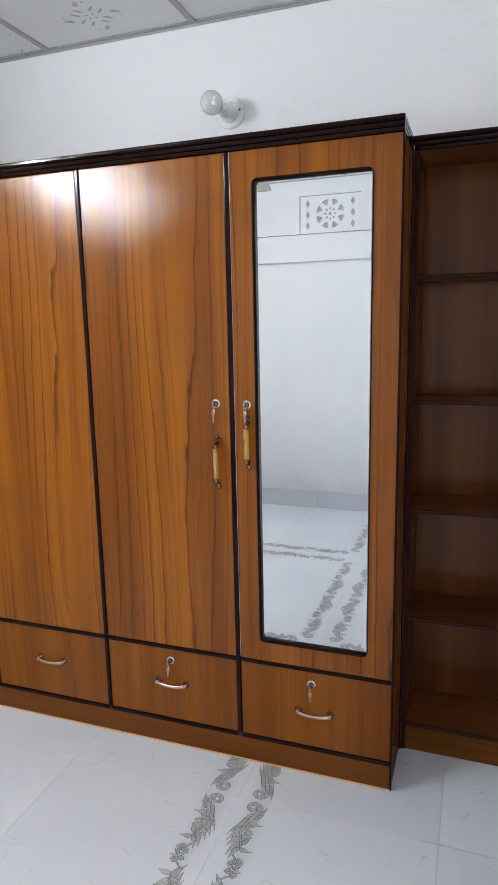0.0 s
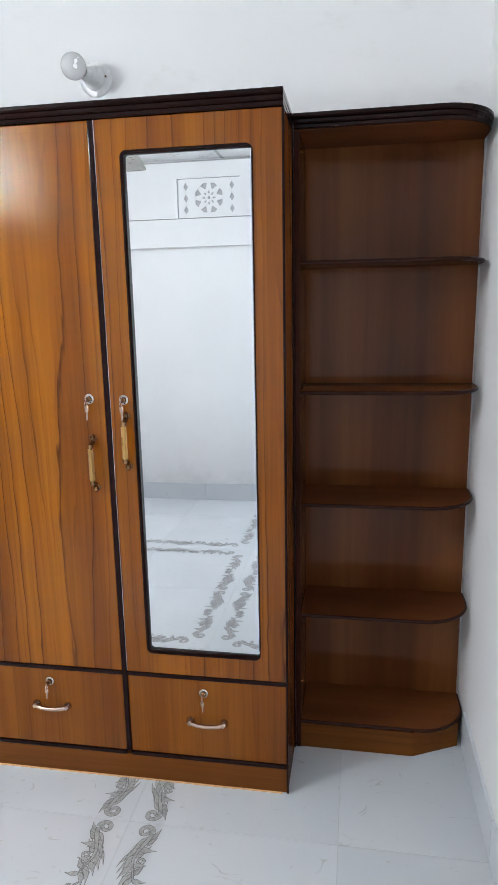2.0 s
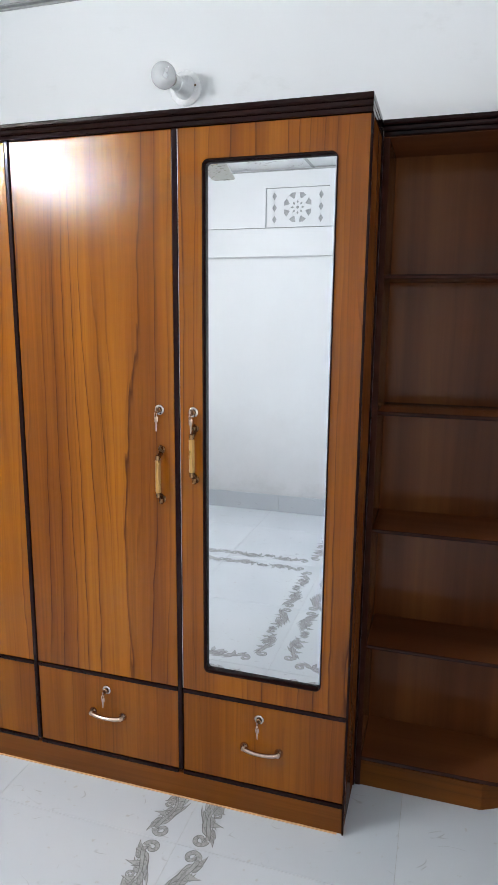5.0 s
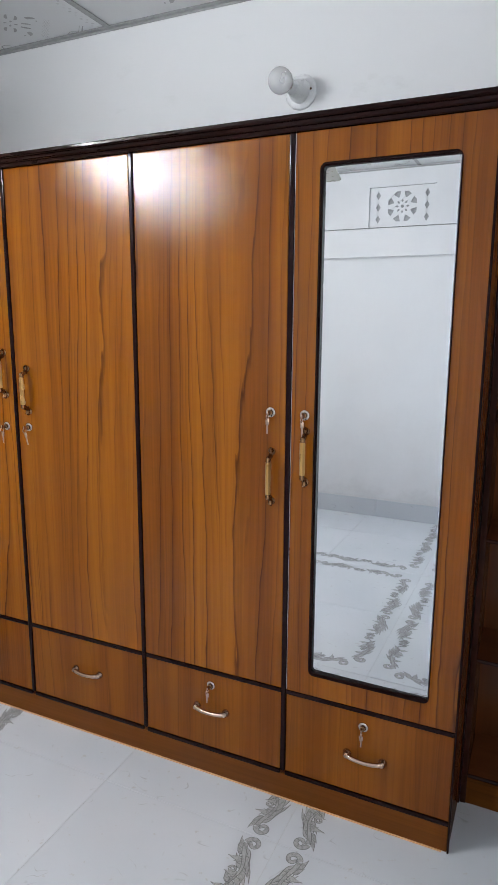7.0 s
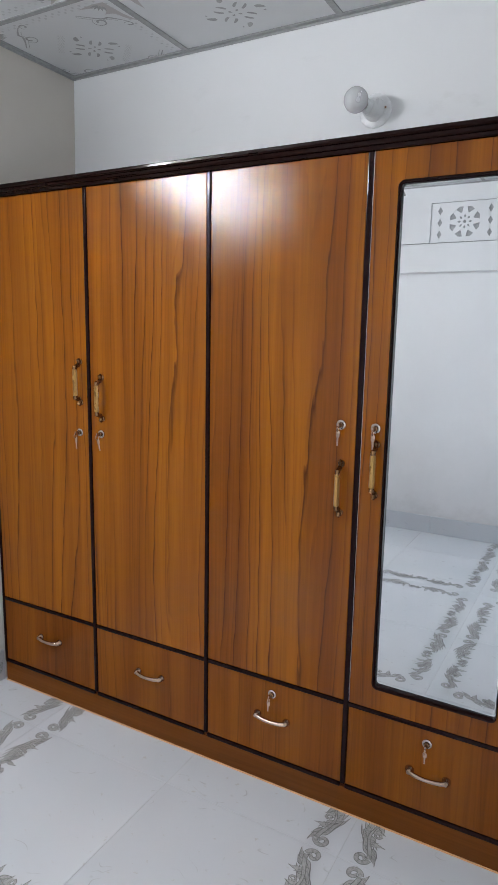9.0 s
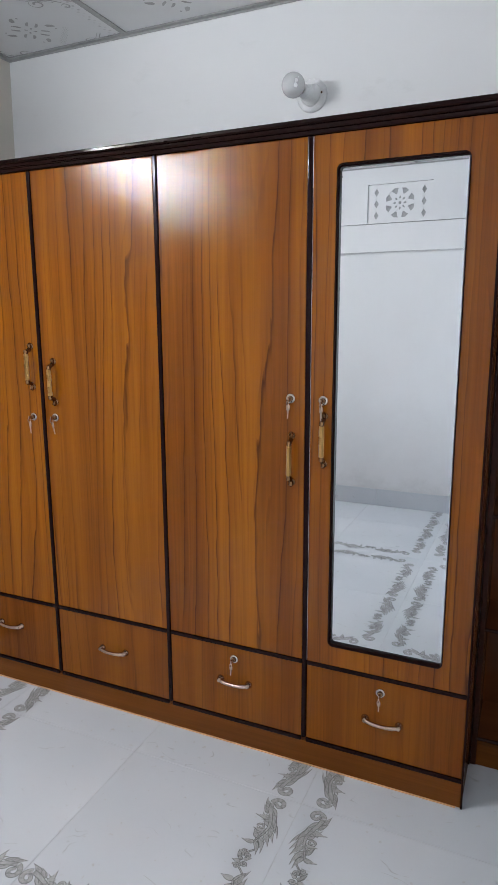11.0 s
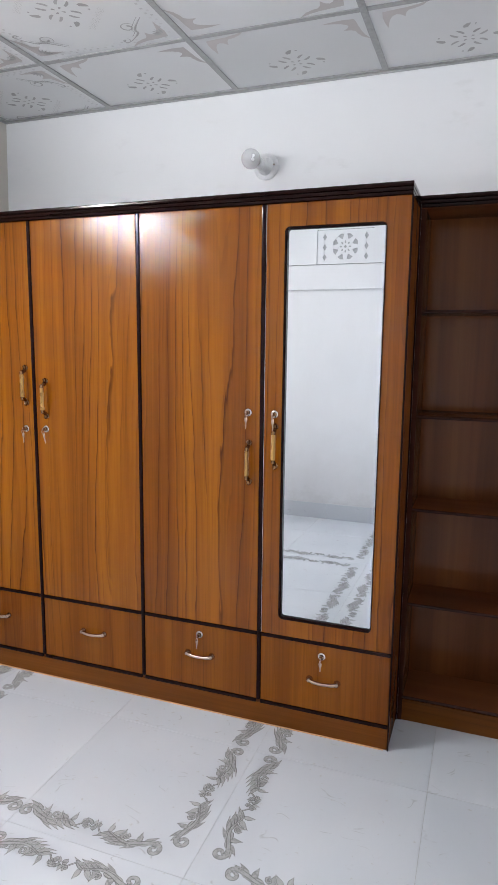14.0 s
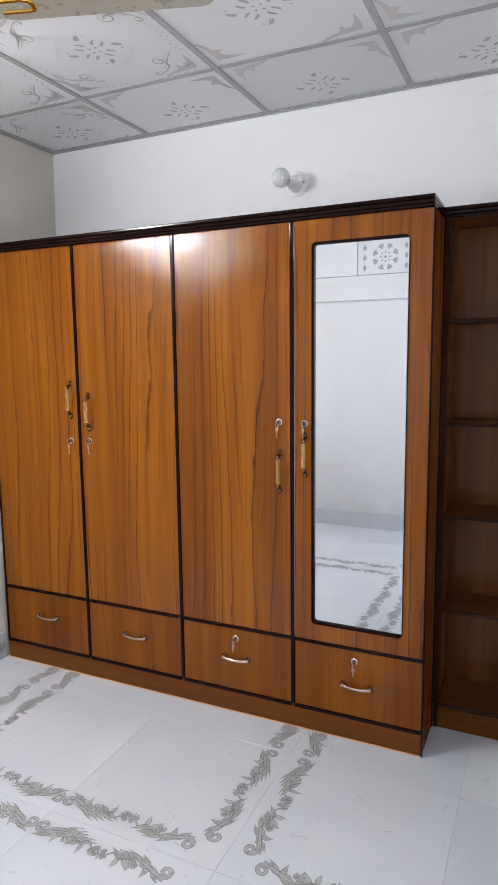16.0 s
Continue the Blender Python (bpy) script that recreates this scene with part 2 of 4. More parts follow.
PAINT_FRAME = plain("grey_door_frame_enamel", (0.55, 0.55, 0.54), 0.4)
VENT_WHITE = plaster("white_vent_paint", (0.75, 0.755, 0.77))
VENT_SHADE = plain("vent_hole_shade", (0.40, 0.405, 0.41), 0.8)
TUBE = glow("tube_glow", (0.935, 0.945, 1.0), TUBE_GLOW)


# ---------------------------------------------------------------- mesh helpers
ORIGINS = {}


def thing(name, x, y, z, label, category, group="", kind=""):
    ob = new(name)
    ob.location = (x, y, z)
    ob.empty_display_size = 0.1
    ORIGINS[ob.name] = Vector((x, y, z))
    return tagged(ob, label, category, group, kind)


def part(name, bm, material, parent=None, label="", smooth=False):
    """Links a bmesh, given in world places, as one mesh object under a thing or a part."""
    base = ORIGINS.get(parent.name, Vector()) if parent else Vector()
    bmesh.ops.translate(bm, verts=bm.verts, vec=-base)
    bmesh.ops.recalc_face_normals(bm, faces=bm.faces)
    me = bpy.data.meshes.new(name)
    bm.to_mesh(me)
    bm.free()
    me.materials.append(material)
    if smooth:
        me.polygons.foreach_set("use_smooth", [True] * len(me.polygons))
        me.set_sharp_from_angle(angle=radians(38))
    ob = new(name, me)
    if parent:
        ob.parent = parent
        ORIGINS[ob.name] = base
    return tagged(ob, label) if label else ob


def box(bm, x0, x1, y0, y1, z0, z1, bevel=0.0, seg=2):
    m = Matrix.Translation(((x0 + x1) / 2, (y0 + y1) / 2, (z0 + z1) / 2)) @ Matrix.Diagonal((x1 - x0, y1 - y0, z1 - z0, 1))
    r = bmesh.ops.create_cube(bm, size=1, matrix=m)
    if bevel:
        es = list({e for v in r["verts"] for e in v.link_edges})
        bmesh.ops.bevel(bm, geom=es, offset=bevel, segments=seg, profile=0.6, affect="EDGES")
    return bm


def boxed(*args, **kw):
    return box(bmesh.new(), *args, **kw)


def prism(bm, pts, to_world, a, b):
    """A flat outline pushed from depth a to depth b; to_world(u, v, d) gives places."""
    lo = [bm.verts.new(to_world(u, v, a)) for u, v in pts]
    hi = [bm.verts.new(to_world(u, v, b)) for u, v in pts]
    bm.faces.new(lo), bm.faces.new(hi[::-1])
    for i in range(len(pts)):
        j = (i + 1) % len(pts)
        bm.faces.new((lo[i], lo[j], hi[j], hi[i]))
    return bm


def holed(outer, holes, to_world, a, b):
    """A plate with openings right through it."""
    bm = bmesh.new()
    for loop in (outer, *holes):
        vs = [bm.verts.new(to_world(u, v, a)) for u, v in loop]
        for i in range(len(vs)):
            bm.edges.new((vs[i], vs[(i + 1) % len(vs)]))
    bmesh.ops.triangle_fill(bm, edges=bm.edges[:], use_beauty=True)
    r = bmesh.ops.extrude_face_region(bm, geom=bm.faces[:])
    push = Vector(to_world(0, 0, b)) - Vector(to_world(0, 0, a))
    bmesh.ops.translate(bm, verts=[g for g in r["geom"] if isinstance(g, bmesh.types.BMVert)], vec=push)
    return bm


def sweep(bm, path, radii, seg=10, flat=1.0, side=None, cap=True):
    """A tube along a path; flat squeezes it along its second axis."""
    path = [Vector(p) for p in path]
    if not isinstance(radii, (list, tuple)):
        radii = [radii] * len(path)
    rings = []
    for i, p in enumerate(path):
        d = (path[min(i + 1, len(path) - 1)] - path[max(i - 1, 0)]).normalized()
        s = Vector(side) if side else (Vector((0, 0, 1)) if abs(d.z) < 0.9 else Vector((1, 0, 0)))
        u = d.cross(s).normalized()
        w = u.cross(d).normalized()
        rings.append([bm.verts.new(p + radii[i] * (math.cos(k * math.tau / seg) * u + flat * math.sin(k * math.tau / seg) * w)) for k in range(seg)])
    for a, b in zip(rings, rings[1:]):
        for k in range(seg):
            bm.faces.new((a[k], a[(k + 1) % seg], b[(k + 1) % seg], b[k]))
    if cap:
        bm.faces.new(rings[0][::-1]), bm.faces.new(rings[-1])
    return bm


def lathe(bm, origin, axis, profile, seg=24):
    """Turned form: profile of (distance along the axis, radius)."""
    axis = Vector(axis).normalized()
    q = axis.to_track_quat("Z", "Y").to_matrix()
    rings = []
    for d, r in profile:
        rings.append([bm.verts.new(Vector(origin) + q @ Vector((max(r, 1e-5) * math.cos(k * math.tau / seg), max(r, 1e-5) * math.sin(k * math.tau / seg), d))) for k in range(seg)])
    for a, b in zip(rings, rings[1:]):
        for k in range(seg):
            bm.faces.new((a[k], a[(k + 1) % seg], b[(k + 1) % seg], b[k]))
    bm.faces.new(rings[0][::-1]), bm.faces.new(rings[-1])
    return bm


def round_rect(x0, x1, y0, y1, r, seg=5):
    pts = []
    for cx, cy, a0 in ((x1 - r, y1 - r, 0), (x0 + r, y1 - r, 90), (x0 + r, y0 + r, 180), (x1 - r, y0 + r, 270)):
        for k in range(seg + 1):
            a = radians(a0 + 90 * k / seg)
            pts.append((cx + r * math.cos(a), cy + r * math.sin(a)))
    return pts


def front(u, v, d):
    """x, z outline at depth d."""
    return (u, d, v)


def flat_up(u, v, d):
    """x, y outline at height d."""
    return (u, v, d)


# ---------------------------------------------------------------- the room
NORTH, SOUTH, WEST, EAST, TOP = 0.462, -2.99, -2.022, 0.562, 2.497
WEST_TOP = -1.972                                     # the west wall leans in a little


def west_x(z):
    return WEST + (WEST_TOP - WEST) * z / TOP


tagged(part("wall_north", boxed(-2.2, 0.75, NORTH, NORTH + 0.15, -0.05, 2.7), PAINT), "white painted plaster wall behind the wardrobe", "wall", kind="structure")
tagged(part("wall_south", boxed(-2.2, 0.75, SOUTH - 0.15, SOUTH, -0.05, 2.7), DAMP), "white painted wall with faint damp stains low down", "wall", kind="structure")
bm = prism(bmesh.new(), [(-2.2, -0.05), (west_x(-0.05), -0.05), (west_x(2.7), 2.7), (-2.2, 2.7)], lambda u, v, d: (u, d, v), SOUTH, NORTH)
tagged(part("wall_west", bm, CREAM), "plain cream white painted plaster side wall", "wall", kind="structure")
bm = holed([(SOUTH, -0.05), (DOOR_Y0, -0.05), (DOOR_Y0, DOOR_TOP), (DOOR_Y1, DOOR_TOP), (DOOR_Y1, -0.05), (NORTH, -0.05), (NORTH, 2.7), (SOUTH, 2.7)], [], lambda u, v, d: (d, u, v), EAST, EAST + 0.15)
tagged(part("wall_east", bm, PAINT), "white painted plaster side wall with an open doorway", "wall", kind="structure")
frame_thing = thing("door_1", EAST, (DOOR_Y0 + DOOR_Y1) / 2, 0, "grey painted frame of the open doorway", "door", kind="structure")
part("jamb", boxed(EAST - 0.008, EAST + 0.13, DOOR_Y1 - 0.045, DOOR_Y1 - 0.002, 0.001, DOOR_TOP - 0.002, bevel=0.004), PAINT_FRAME, frame_thing)
part("jamb", boxed(EAST - 0.008, EAST + 0.13, DOOR_Y0 + 0.002, DOOR_Y0 + 0.045, 0.001, DOOR_TOP - 0.002, bevel=0.004), PAINT_FRAME, frame_thing)
part("lintel", boxed(EAST - 0.008, EAST + 0.13, DOOR_Y0 + 0.046, DOOR_Y1 - 0.046, DOOR_TOP - 0.045, DOOR_TOP - 0.002, bevel=0.004), PAINT_FRAME, frame_thing)
tagged(part("ground", boxed(0.72, 40, -40, 40, -0.25, -0.06), CONCRETE), "bare concrete terrace outside the doorway", "ground", kind="structure")

# band and pierced ventilator on the wall opposite the wardrobe
tagged(part("trim_band", boxed(-2.0, EAST - 0.003, SOUTH + 0.001, SOUTH + 0.036, 1.903, 2.096, bevel=0.003), DAMP), "white plastered lintel band across the wall", "trim", kind="structure")


def ventilator(x0, x1, z0, z1):
    vent = thing("ventilator", (x0 + x1) / 2, SOUTH, z0, "white pierced plaster ventilator with a flower pattern", "ventilator")
    cx, cz = (x0 + x1) / 2, (z0 + z1) / 2
    R = (z1 - z0) * 0.39

    def polar(r, a):
        return (cx + r * math.cos(a), cz + r * math.sin(a))

    holes = []
    for k in range(8):
        a = math.tau * (k + 0.5) / 8
        holes.append([polar(R * 0.62, a - 0.06), polar(R * 0.98, a - 0.27), polar(R * 1.04, a), polar(R * 0.98, a + 0.27), polar(R * 0.62, a + 0.06)])
        b = math.tau * k / 8
        holes.append([polar(R * 0.24, b), polar(R * 0.36, b - 0.22), polar(R * 0.50, b), polar(R * 0.36, b + 0.22)])
    holes.append([polar(R * 0.11, math.tau * k / 8) for k in range(8)])
    for side in (-1, 1):
        for row in (-1, 0, 1):
            px, pz = cx + side * (x1 - x0) * 0.37, cz + row * (z1 - z0) * 0.30
            holes.append([(px - 0.017, pz), (px, pz - 0.029), (px + 0.017, pz), (px, pz + 0.029)])
    part("screen", holed([(x0, z0), (x1, z0), (x1, z1), (x0, z1)], holes, front, SOUTH + 0.010, SOUTH + 0.017), VENT_WHITE, vent)
    # Backing is coloured grey to put shade into the shallow holes.
    part("backing", boxed(x0, x1, SOUTH + 0.001, SOUTH + 0.007, z0, z1), VENT_SHADE, vent, "backing behind the screen, coloured grey for the holes' shade")


VX0, VX1, VZ0, VZ1 = -1.116, -0.660, 2.102, 2.368
upper = holed([(-2.0, 2.1015), (EAST - 0.003, 2.1015), (EAST - 0.003, TOP - 0.021), (-2.0, TOP - 0.021)], [[(VX0, VZ0 + 0.001), (VX1, VZ0 + 0.001), (VX1, VZ1), (VX0, VZ1)]], front, SOUTH + 0.001, SOUTH + 0.032)
tagged(part("trim_panel", upper, DAMP), "white plastered wall head with a recess for the ventilator", "trim", kind="structure")
ventilator(VX0 + 0.002, VX1 - 0.002, VZ0 + 0.003, VZ1 - 0.002)


# printed scroll used on the tiles: two leafy sprays that end in curls, small flower in the middle
def scroll_outline(flip):
    rng = random.Random(5)
    polys = []

    def ribbon(path, widths):
        for layer, extra in ((1, 0.0010), (0, -0.0005)):
            left, right = [], []
            for i, (x, y) in enumerate(path):
                x0, y0 = path[max(i - 1, 0)]
                x1, y1 = path[min(i + 1, len(path) - 1)]
                l = math.hypot(x1 - x0, y1 - y0) or 1
                nx, ny = -(y1 - y0) / l, (x1 - x0) / l
                w = max(widths[i] + extra, 0.0006)
                left.append((x + nx * w, y + ny * w))
                right.append((x - nx * w, y - ny * w))
            for i in range(len(path) - 1):
                polys.append((layer, [left[i], left[i + 1], right[i + 1], right[i]]))

    def leaf(x, y, a, length, width, toward=0.0):
        ca, sa = math.cos(a), math.sin(a)
        shape = [(0, 0.25), (0.14, 0.70), (0.36, 1.0), (0.58, 0.92), (0.80, 0.52), (1.12, 0.0), (0.82, -0.22), (0.60, -0.50), (0.38, -0.62), (0.15, -0.48)]
        bend = 0.38 * (1 if math.sin(a - toward) > 0 else -1) * length
        for layer, extra in ((1, 0.0012), (0, -0.0006)):
            ring = []
            for u, v in shape:
                pu = u * length + (u - 0.5) * 2 * extra
                pv = v * (width + extra) - bend * u * u
                ring.append((x + ca * pu - sa * pv, y + sa * pu + ca * pv))
            polys.append((layer, ring))

    def curl(cx, cy, r, end, turns, thick):
        path = []
        for k in range(24):
            f = k / 23
            ang = math.pi / 2 - end * f * turns * math.tau
            path.append((cx + r * (1 - 0.80 * f) * math.cos(ang), cy + r * (1 - 0.80 * f) * math.sin(ang)))
        ribbon(path, [thick * (1 - 0.45 * k / 23) for k in range(24)])

    def toward(end, lengthways, sideways):
        return math.atan2(sideways, end * lengthways)

    for end in (-1, 1):
        def at(f):
            return 0.25 + end * (0.070 + 0.152 * f), 0.002 + 0.012 * math.cos(math.tau * (0.15 + 0.85 * f))
        # thin tendril from the middle flower to the spray
        tendril = [(0.25 + end * (0.026 + 0.062 * k / 9), 0.013 - 0.024 * math.sin(math.pi * k / 9)) for k in range(10)]
        ribbon(tendril, [0.0017 + 0.0012 * k / 9 for k in range(10)])
        # long lobes towards the flower on one side, towards the curl on the other
        for i in range(9):
            f = 0.00 + 0.88 * i / 8
            x, y = at(f)
            reach = 0.032 + 0.012 * math.sin(math.pi * (0.10 + 0.80 * f))
            wide = 0.0082 + 0.0030 * rng.random()
            back = radians(40 + 26 * rng.random())
            leaf(x, y, toward(end, -math.cos(back), -math.sin(back)), reach * (0.95 + 0.35 * rng.random()), wide, math.pi if end > 0 else 0.0)
            ahead = radians(46 + 30 * rng.random())
            leaf(x, y, toward(end, math.cos(ahead), math.sin(ahead)) if i % 3 else toward(end, -0.5, 0.87), reach * (0.70 + 0.25 * rng.random()), wide * 1.1, 0.0 if end > 0 else math.pi)
        for i in range(5):
            x, y = at(0.14 + 0.17 * i)
            leaf(x, y, toward(end, -0.86, 0.5 if i % 2 else -0.5), 0.024, 0.0055)
        rib = [at(i / 14) for i in range(15)]
        ribbon(rib, [0.0018 + 0.0050 * (i / 14) for i in range(15)])
        tx, ty = at(1.0)
        curl(tx + end * 0.002, ty - 0.0200, 0.0215, end, 1.10, 0.0074)
        mx, my = at(0.36)
        curl(mx, my + 0.020, 0.0115, end, 1.0, 0.0034)
    # flower cluster in the middle
    for k in range(7):
        a = math.tau * k / 7 + 0.3
        leaf(0.25 + 0.012 * math.cos(a), 0.014 + 0.004 * math.sin(a), a, 0.017 + 0.006 * rng.random(), 0.0080)
    for end in (-1, 1):
        curl(0.25 + end * 0.027, 0.022, 0.0085, -end, 1.1, 0.0034)
        curl(0.25 + end * 0.013, 0.003, 0.0080, end, 1.1, 0.0032)
    leaf(0.25, 0.012, math.pi / 2, 0.016, 0.0065)
    if flip:
        polys = [(layer, [(x, -y) for x, y in p][::-1]) for layer, p in polys]
    return polys


def scroll_mesh(name, flip):
    verts, faces, inks = [], [], []
    for i, (layer, poly) in enumerate(scroll_outline(flip)):
        start = len(verts)
        verts += [(x, y, 0.000004 * i) for x, y in poly]
        faces.append(tuple(range(start, len(verts))))
        inks.append(layer)
    me = bpy.data.meshes.new(name)
    me.from_pydata(verts, [], faces)
    me.polygons.foreach_set("material_index", inks)
    bm = bmesh.new()
    bm.from_mesh(me)
    bmesh.ops.triangulate(bm, faces=[f for f in bm.faces if len(f.verts) > 4])
    for f in bm.faces:
        if f.normal.z < 0:
            f.normal_flip()
    bm.to_mesh(me)
    bm.free()
    me.materials.append(INK)
    me.materials.append(INK_DARK)
    return me


SCROLL = {False: scroll_mesh("scroll_print", False), True: scroll_mesh("scroll_print", True)}


def scroll(parent, start, along, up, normal, lift, size=1.0, high=0.0):
    """One printed scroll from start along a direction, leaning to the side named by up."""
    along, up, normal = Vector(along), Vector(up), Vector(normal)
    flip = along.cross(up).dot(normal) < 0
    side = normal.cross(along)
    m = Matrix((along, side, normal)).transposed().to_4x4()
    base = ORIGINS.get(parent.name, Vector())
    m.translation = Vector(start) + normal * lift - base
    ob = new("scroll_print", SCROLL[flip])
    ob.parent = parent
    ob.matrix_basis = m @ Matrix.Diagonal((size, high or size, 1, 1))
    return ob


# ---------------------------------------------------------------- wardrobe
SEAM = [-2.0, -1.5, -1.003, -0.5, 0.0]
RAIL_LO, RAIL_HI, CROWN_Z = (0.0855, 0.0985), (0.3615, 0.3745), 1.970


def lock_and_key(parent, x, z, tilt, long=0.040):
    bm = lathe(bmesh.new(), (x, 0.0, z), (0, -1, 0), [(0, 0.0140), (0.003, 0.0140), (0.0048, 0.0120), (0.0050, 0.0095), (0.0035, 0.0090), (0.0034, 0.001)], 22)
    part("lock", bm, CHROME, parent, "round chrome cam lock", smooth=True)
    part("lock_barrel", lathe(bmesh.new(), (x, -0.0030, z), (0, -1, 0), [(0, 0.0078), (0.008, 0.0074), (0.0092, 0.0060)], 18), BRONZE, parent, "dark lock barrel", smooth=True)
    bm = box(bmesh.new(), -0.0020, 0.0020, -0.0270, -0.0125, -0.0065, 0.0060, bevel=0.0008)
    ring = [(0.0, -0.024 - 0.0075 * math.cos(k * math.tau / 16), -0.009 - 0.0075 * math.sin(k * math.tau / 16)) for k in range(17)]
    sweep(bm, ring, 0.0016, 6, side=(1, 0, 0), cap=False)
    sweep(bm, [(0.0, -0.023, -0.014), (0.0005, -0.0225, -0.018), (0.001, -0.022, -0.016 - long * 0.38), (0.001, -0.0215, -0.018 - long * 0.42)], [0.0032, 0.0058, 0.0054, 0.0026], 10, flat=0.3, side=(0, 1, 0))
    sweep(bm, [(0.001, -0.0215, -0.016 - long * 0.40), (0.002, -0.019, -0.018 - long)], [0.0032, 0.0022], 8, flat=0.5, side=(0, 1, 0))
    bmesh.ops.transform(bm, matrix=Matrix.Translation((x, 0, z)) @ Matrix.Rotation(radians(tilt), 4, "Y"), verts=bm.verts)
    key = part("key", bm, STEEL, None, "", smooth=True)
    tagged(key, "small nickel key hanging in a wardrobe lock", "key", "keys in the wardrobe locks")


def door_handle(parent, x, z0, z1):
    """Pull handle: scrolled bronze feet and a faceted brass grip."""
    zc, half = (z0 + z1) / 2, (z1 - z0) / 2
    for s in (-1, 1):
        bm = bmesh.new()
        foot = [(x, -0.0035, zc + s * half), (x, -0.0085, zc + s * (half - 0.004)), (x, -0.0065, zc + s * (half - 0.013)), (x, -0.010, zc + s * (half - 0.020)),
                (x, -0.020, zc + s * (half - 0.024)), (x, -0.027, zc + s * (half - 0.027)), (x, -0.0285, zc + s * (half - 0.036))]
        sweep(bm, foot, [0.0060, 0.0098, 0.0070, 0.0088, 0.0074, 0.0100, 0.0078], 10, flat=0.75, side=(1, 0, 0))
        lathe(bm, (x, 0, zc + s * (half - 0.009)), (0, -1, 0), [(0, 0.0105), (0.002, 0.0105), (0.005, 0.0080)], 14)
        part("handle_foot", bm, BRONZE, parent, "scrolled antique bronze handle foot", smooth=True)
    bm = bmesh.new()
    lathe(bm, (x, -0.0285, zc - half + 0.034), (0, 0, 1), [(0, 0.0060), (0.002, 0.0078), (0.006, 0.0082), (half * 2 - 0.074, 0.0082), (half * 2 - 0.070, 0.0078), (half * 2 - 0.068, 0.0060)], 6)
    part("handle", bm, BRASS, parent, "faceted brushed brass grip")


def drawer_handle(parent, x0, x1, z):
    bm = bmesh.new()
    n = 14
    path = []
    for k in range(n + 1):
        f = k / n
        path.append((x0 + 0.006 + (x1 - x0 - 0.012) * f, -0.006 - 0.016 * math.sin(math.pi * f) ** 0.30, z - 0.003 * math.sin(math.pi * f)))
    sweep(bm, path, [0.0076 - 0.0014 * math.sin(math.pi * k / n) for k in range(n + 1)], 10)
    for x in (x0 + 0.006, x1 - 0.006):
        lathe(bm, (x, 0, z), (0, -1, 0), [(0, 0.0130), (0.003, 0.0130), (0.006, 0.0108), (0.014, 0.0096), (0.0195, 0.0055)], 16)
        sweep(bm, [(x - 0.006, -0.008, z), (x + 0.006, -0.008, z)], 0.0062, 10)
    part("handle", bm, STEEL, parent, "nickel plated bow handle", smooth=True)


def crown_profile(k):
    """Depth and height of the moulding's steps, for a crown that projects by k."""
    return [(0.0, 1.936), (-0.008, 1.936), (-0.0105, 1.938), (-0.0125, 1.945), (-0.020, 1.9475), (-0.0225, 1.950), (-0.024, 1.956), (-0.032, 1.958),
            (-k, 1.961), (-k, CROWN_Z - 0.002), (-k + 0.002, CROWN_Z), (0.0, CROWN_Z)]


def moulding(path, outward, k=0.036):
    """Sweeps the crown's profile along a line in plan; outward holds each point's mitred direction."""
    bm = bmesh.new()
    rings = []
    for (x, y), (ox, oy) in zip(path, outward):
        rings.append([bm.verts.new((x - ox * d, y - oy * d, z)) for d, z in crown_profile(k)])
    n = len(rings[0])
    for a, b in zip(rings, rings[1:]):
        for i in range(n):
            bm.faces.new((a[i], a[(i + 1) % n], b[(i + 1) % n], b[i]))
    bm.faces.new(rings[0]), bm.faces.new(rings[-1][::-1])
    return bm


wardrobe = thing("wardrobe", -1.0, 0.22, 0, "four-door teak laminate wardrobe with black lacquer trim and drawers", "wardrobe")
part("carcass", boxed(-1.985, -0.020, 0.0195, 0.455, 0.002, 1.94), SHELF_WOOD, wardrobe)
part("side_panel", boxed(-0.0185, -0.0005, 0.0065, 0.2120, 0.0, 1.9352, bevel=0.001), SIDE_WOOD, wardrobe, "brown laminate side panel")
part("side_panel", boxed(-2.0, -1.986, 0.018, 0.455, 0.0, 1.9352, bevel=0.001), SHELF_WOOD, wardrobe, "brown laminate side panel")
part("edge_trim", boxed(-0.0035, 0.0025, -0.003, 0.006, 0.0, 1.9355, bevel=0.002), LACQUER, wardrobe, "black lacquered corner bead")
part("edge_trim", boxed(-0.0165, 0.004, 0.2125, 0.2215, 0.0, 1.9355, bevel=0.002), LACQUER, wardrobe, "black lacquered rear bead")
part("edge_trim", boxed(-2.001, -1.990, -0.004, 0.017, 0.083, 1.9355, bevel=0.003), LACQUER, wardrobe, "black lacquered corner bead")
for x in SEAM[1:4]:
    wide = 0.0015 if x == SEAM[3] else 0.0
    part("seam_bead", boxed(x - 0.0066 - wide, x + 0.0066, -0.0035, 0.019, RAIL_LO[1] + 0.0005, 1.9355, bevel=0.003), LACQUER, wardrobe, "black lacquered upright bead")
for i in range(4):
    a, b = SEAM[i] + 0.0074, SEAM[i + 1] - (0.0089 if i == 2 else 0.0074)
    if i == 0:
        a = -1.9895
    if i == 3:
        b = -0.0040
    for lo, hi in (RAIL_LO, RAIL_HI):
        part("rail_bead", boxed(a, b, -0.0035, 0.006, lo, hi, bevel=0.003), LACQUER, wardrobe, "black lacquered cross bead")
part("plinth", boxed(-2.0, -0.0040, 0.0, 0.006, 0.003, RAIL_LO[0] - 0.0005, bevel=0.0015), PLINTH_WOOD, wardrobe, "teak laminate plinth")
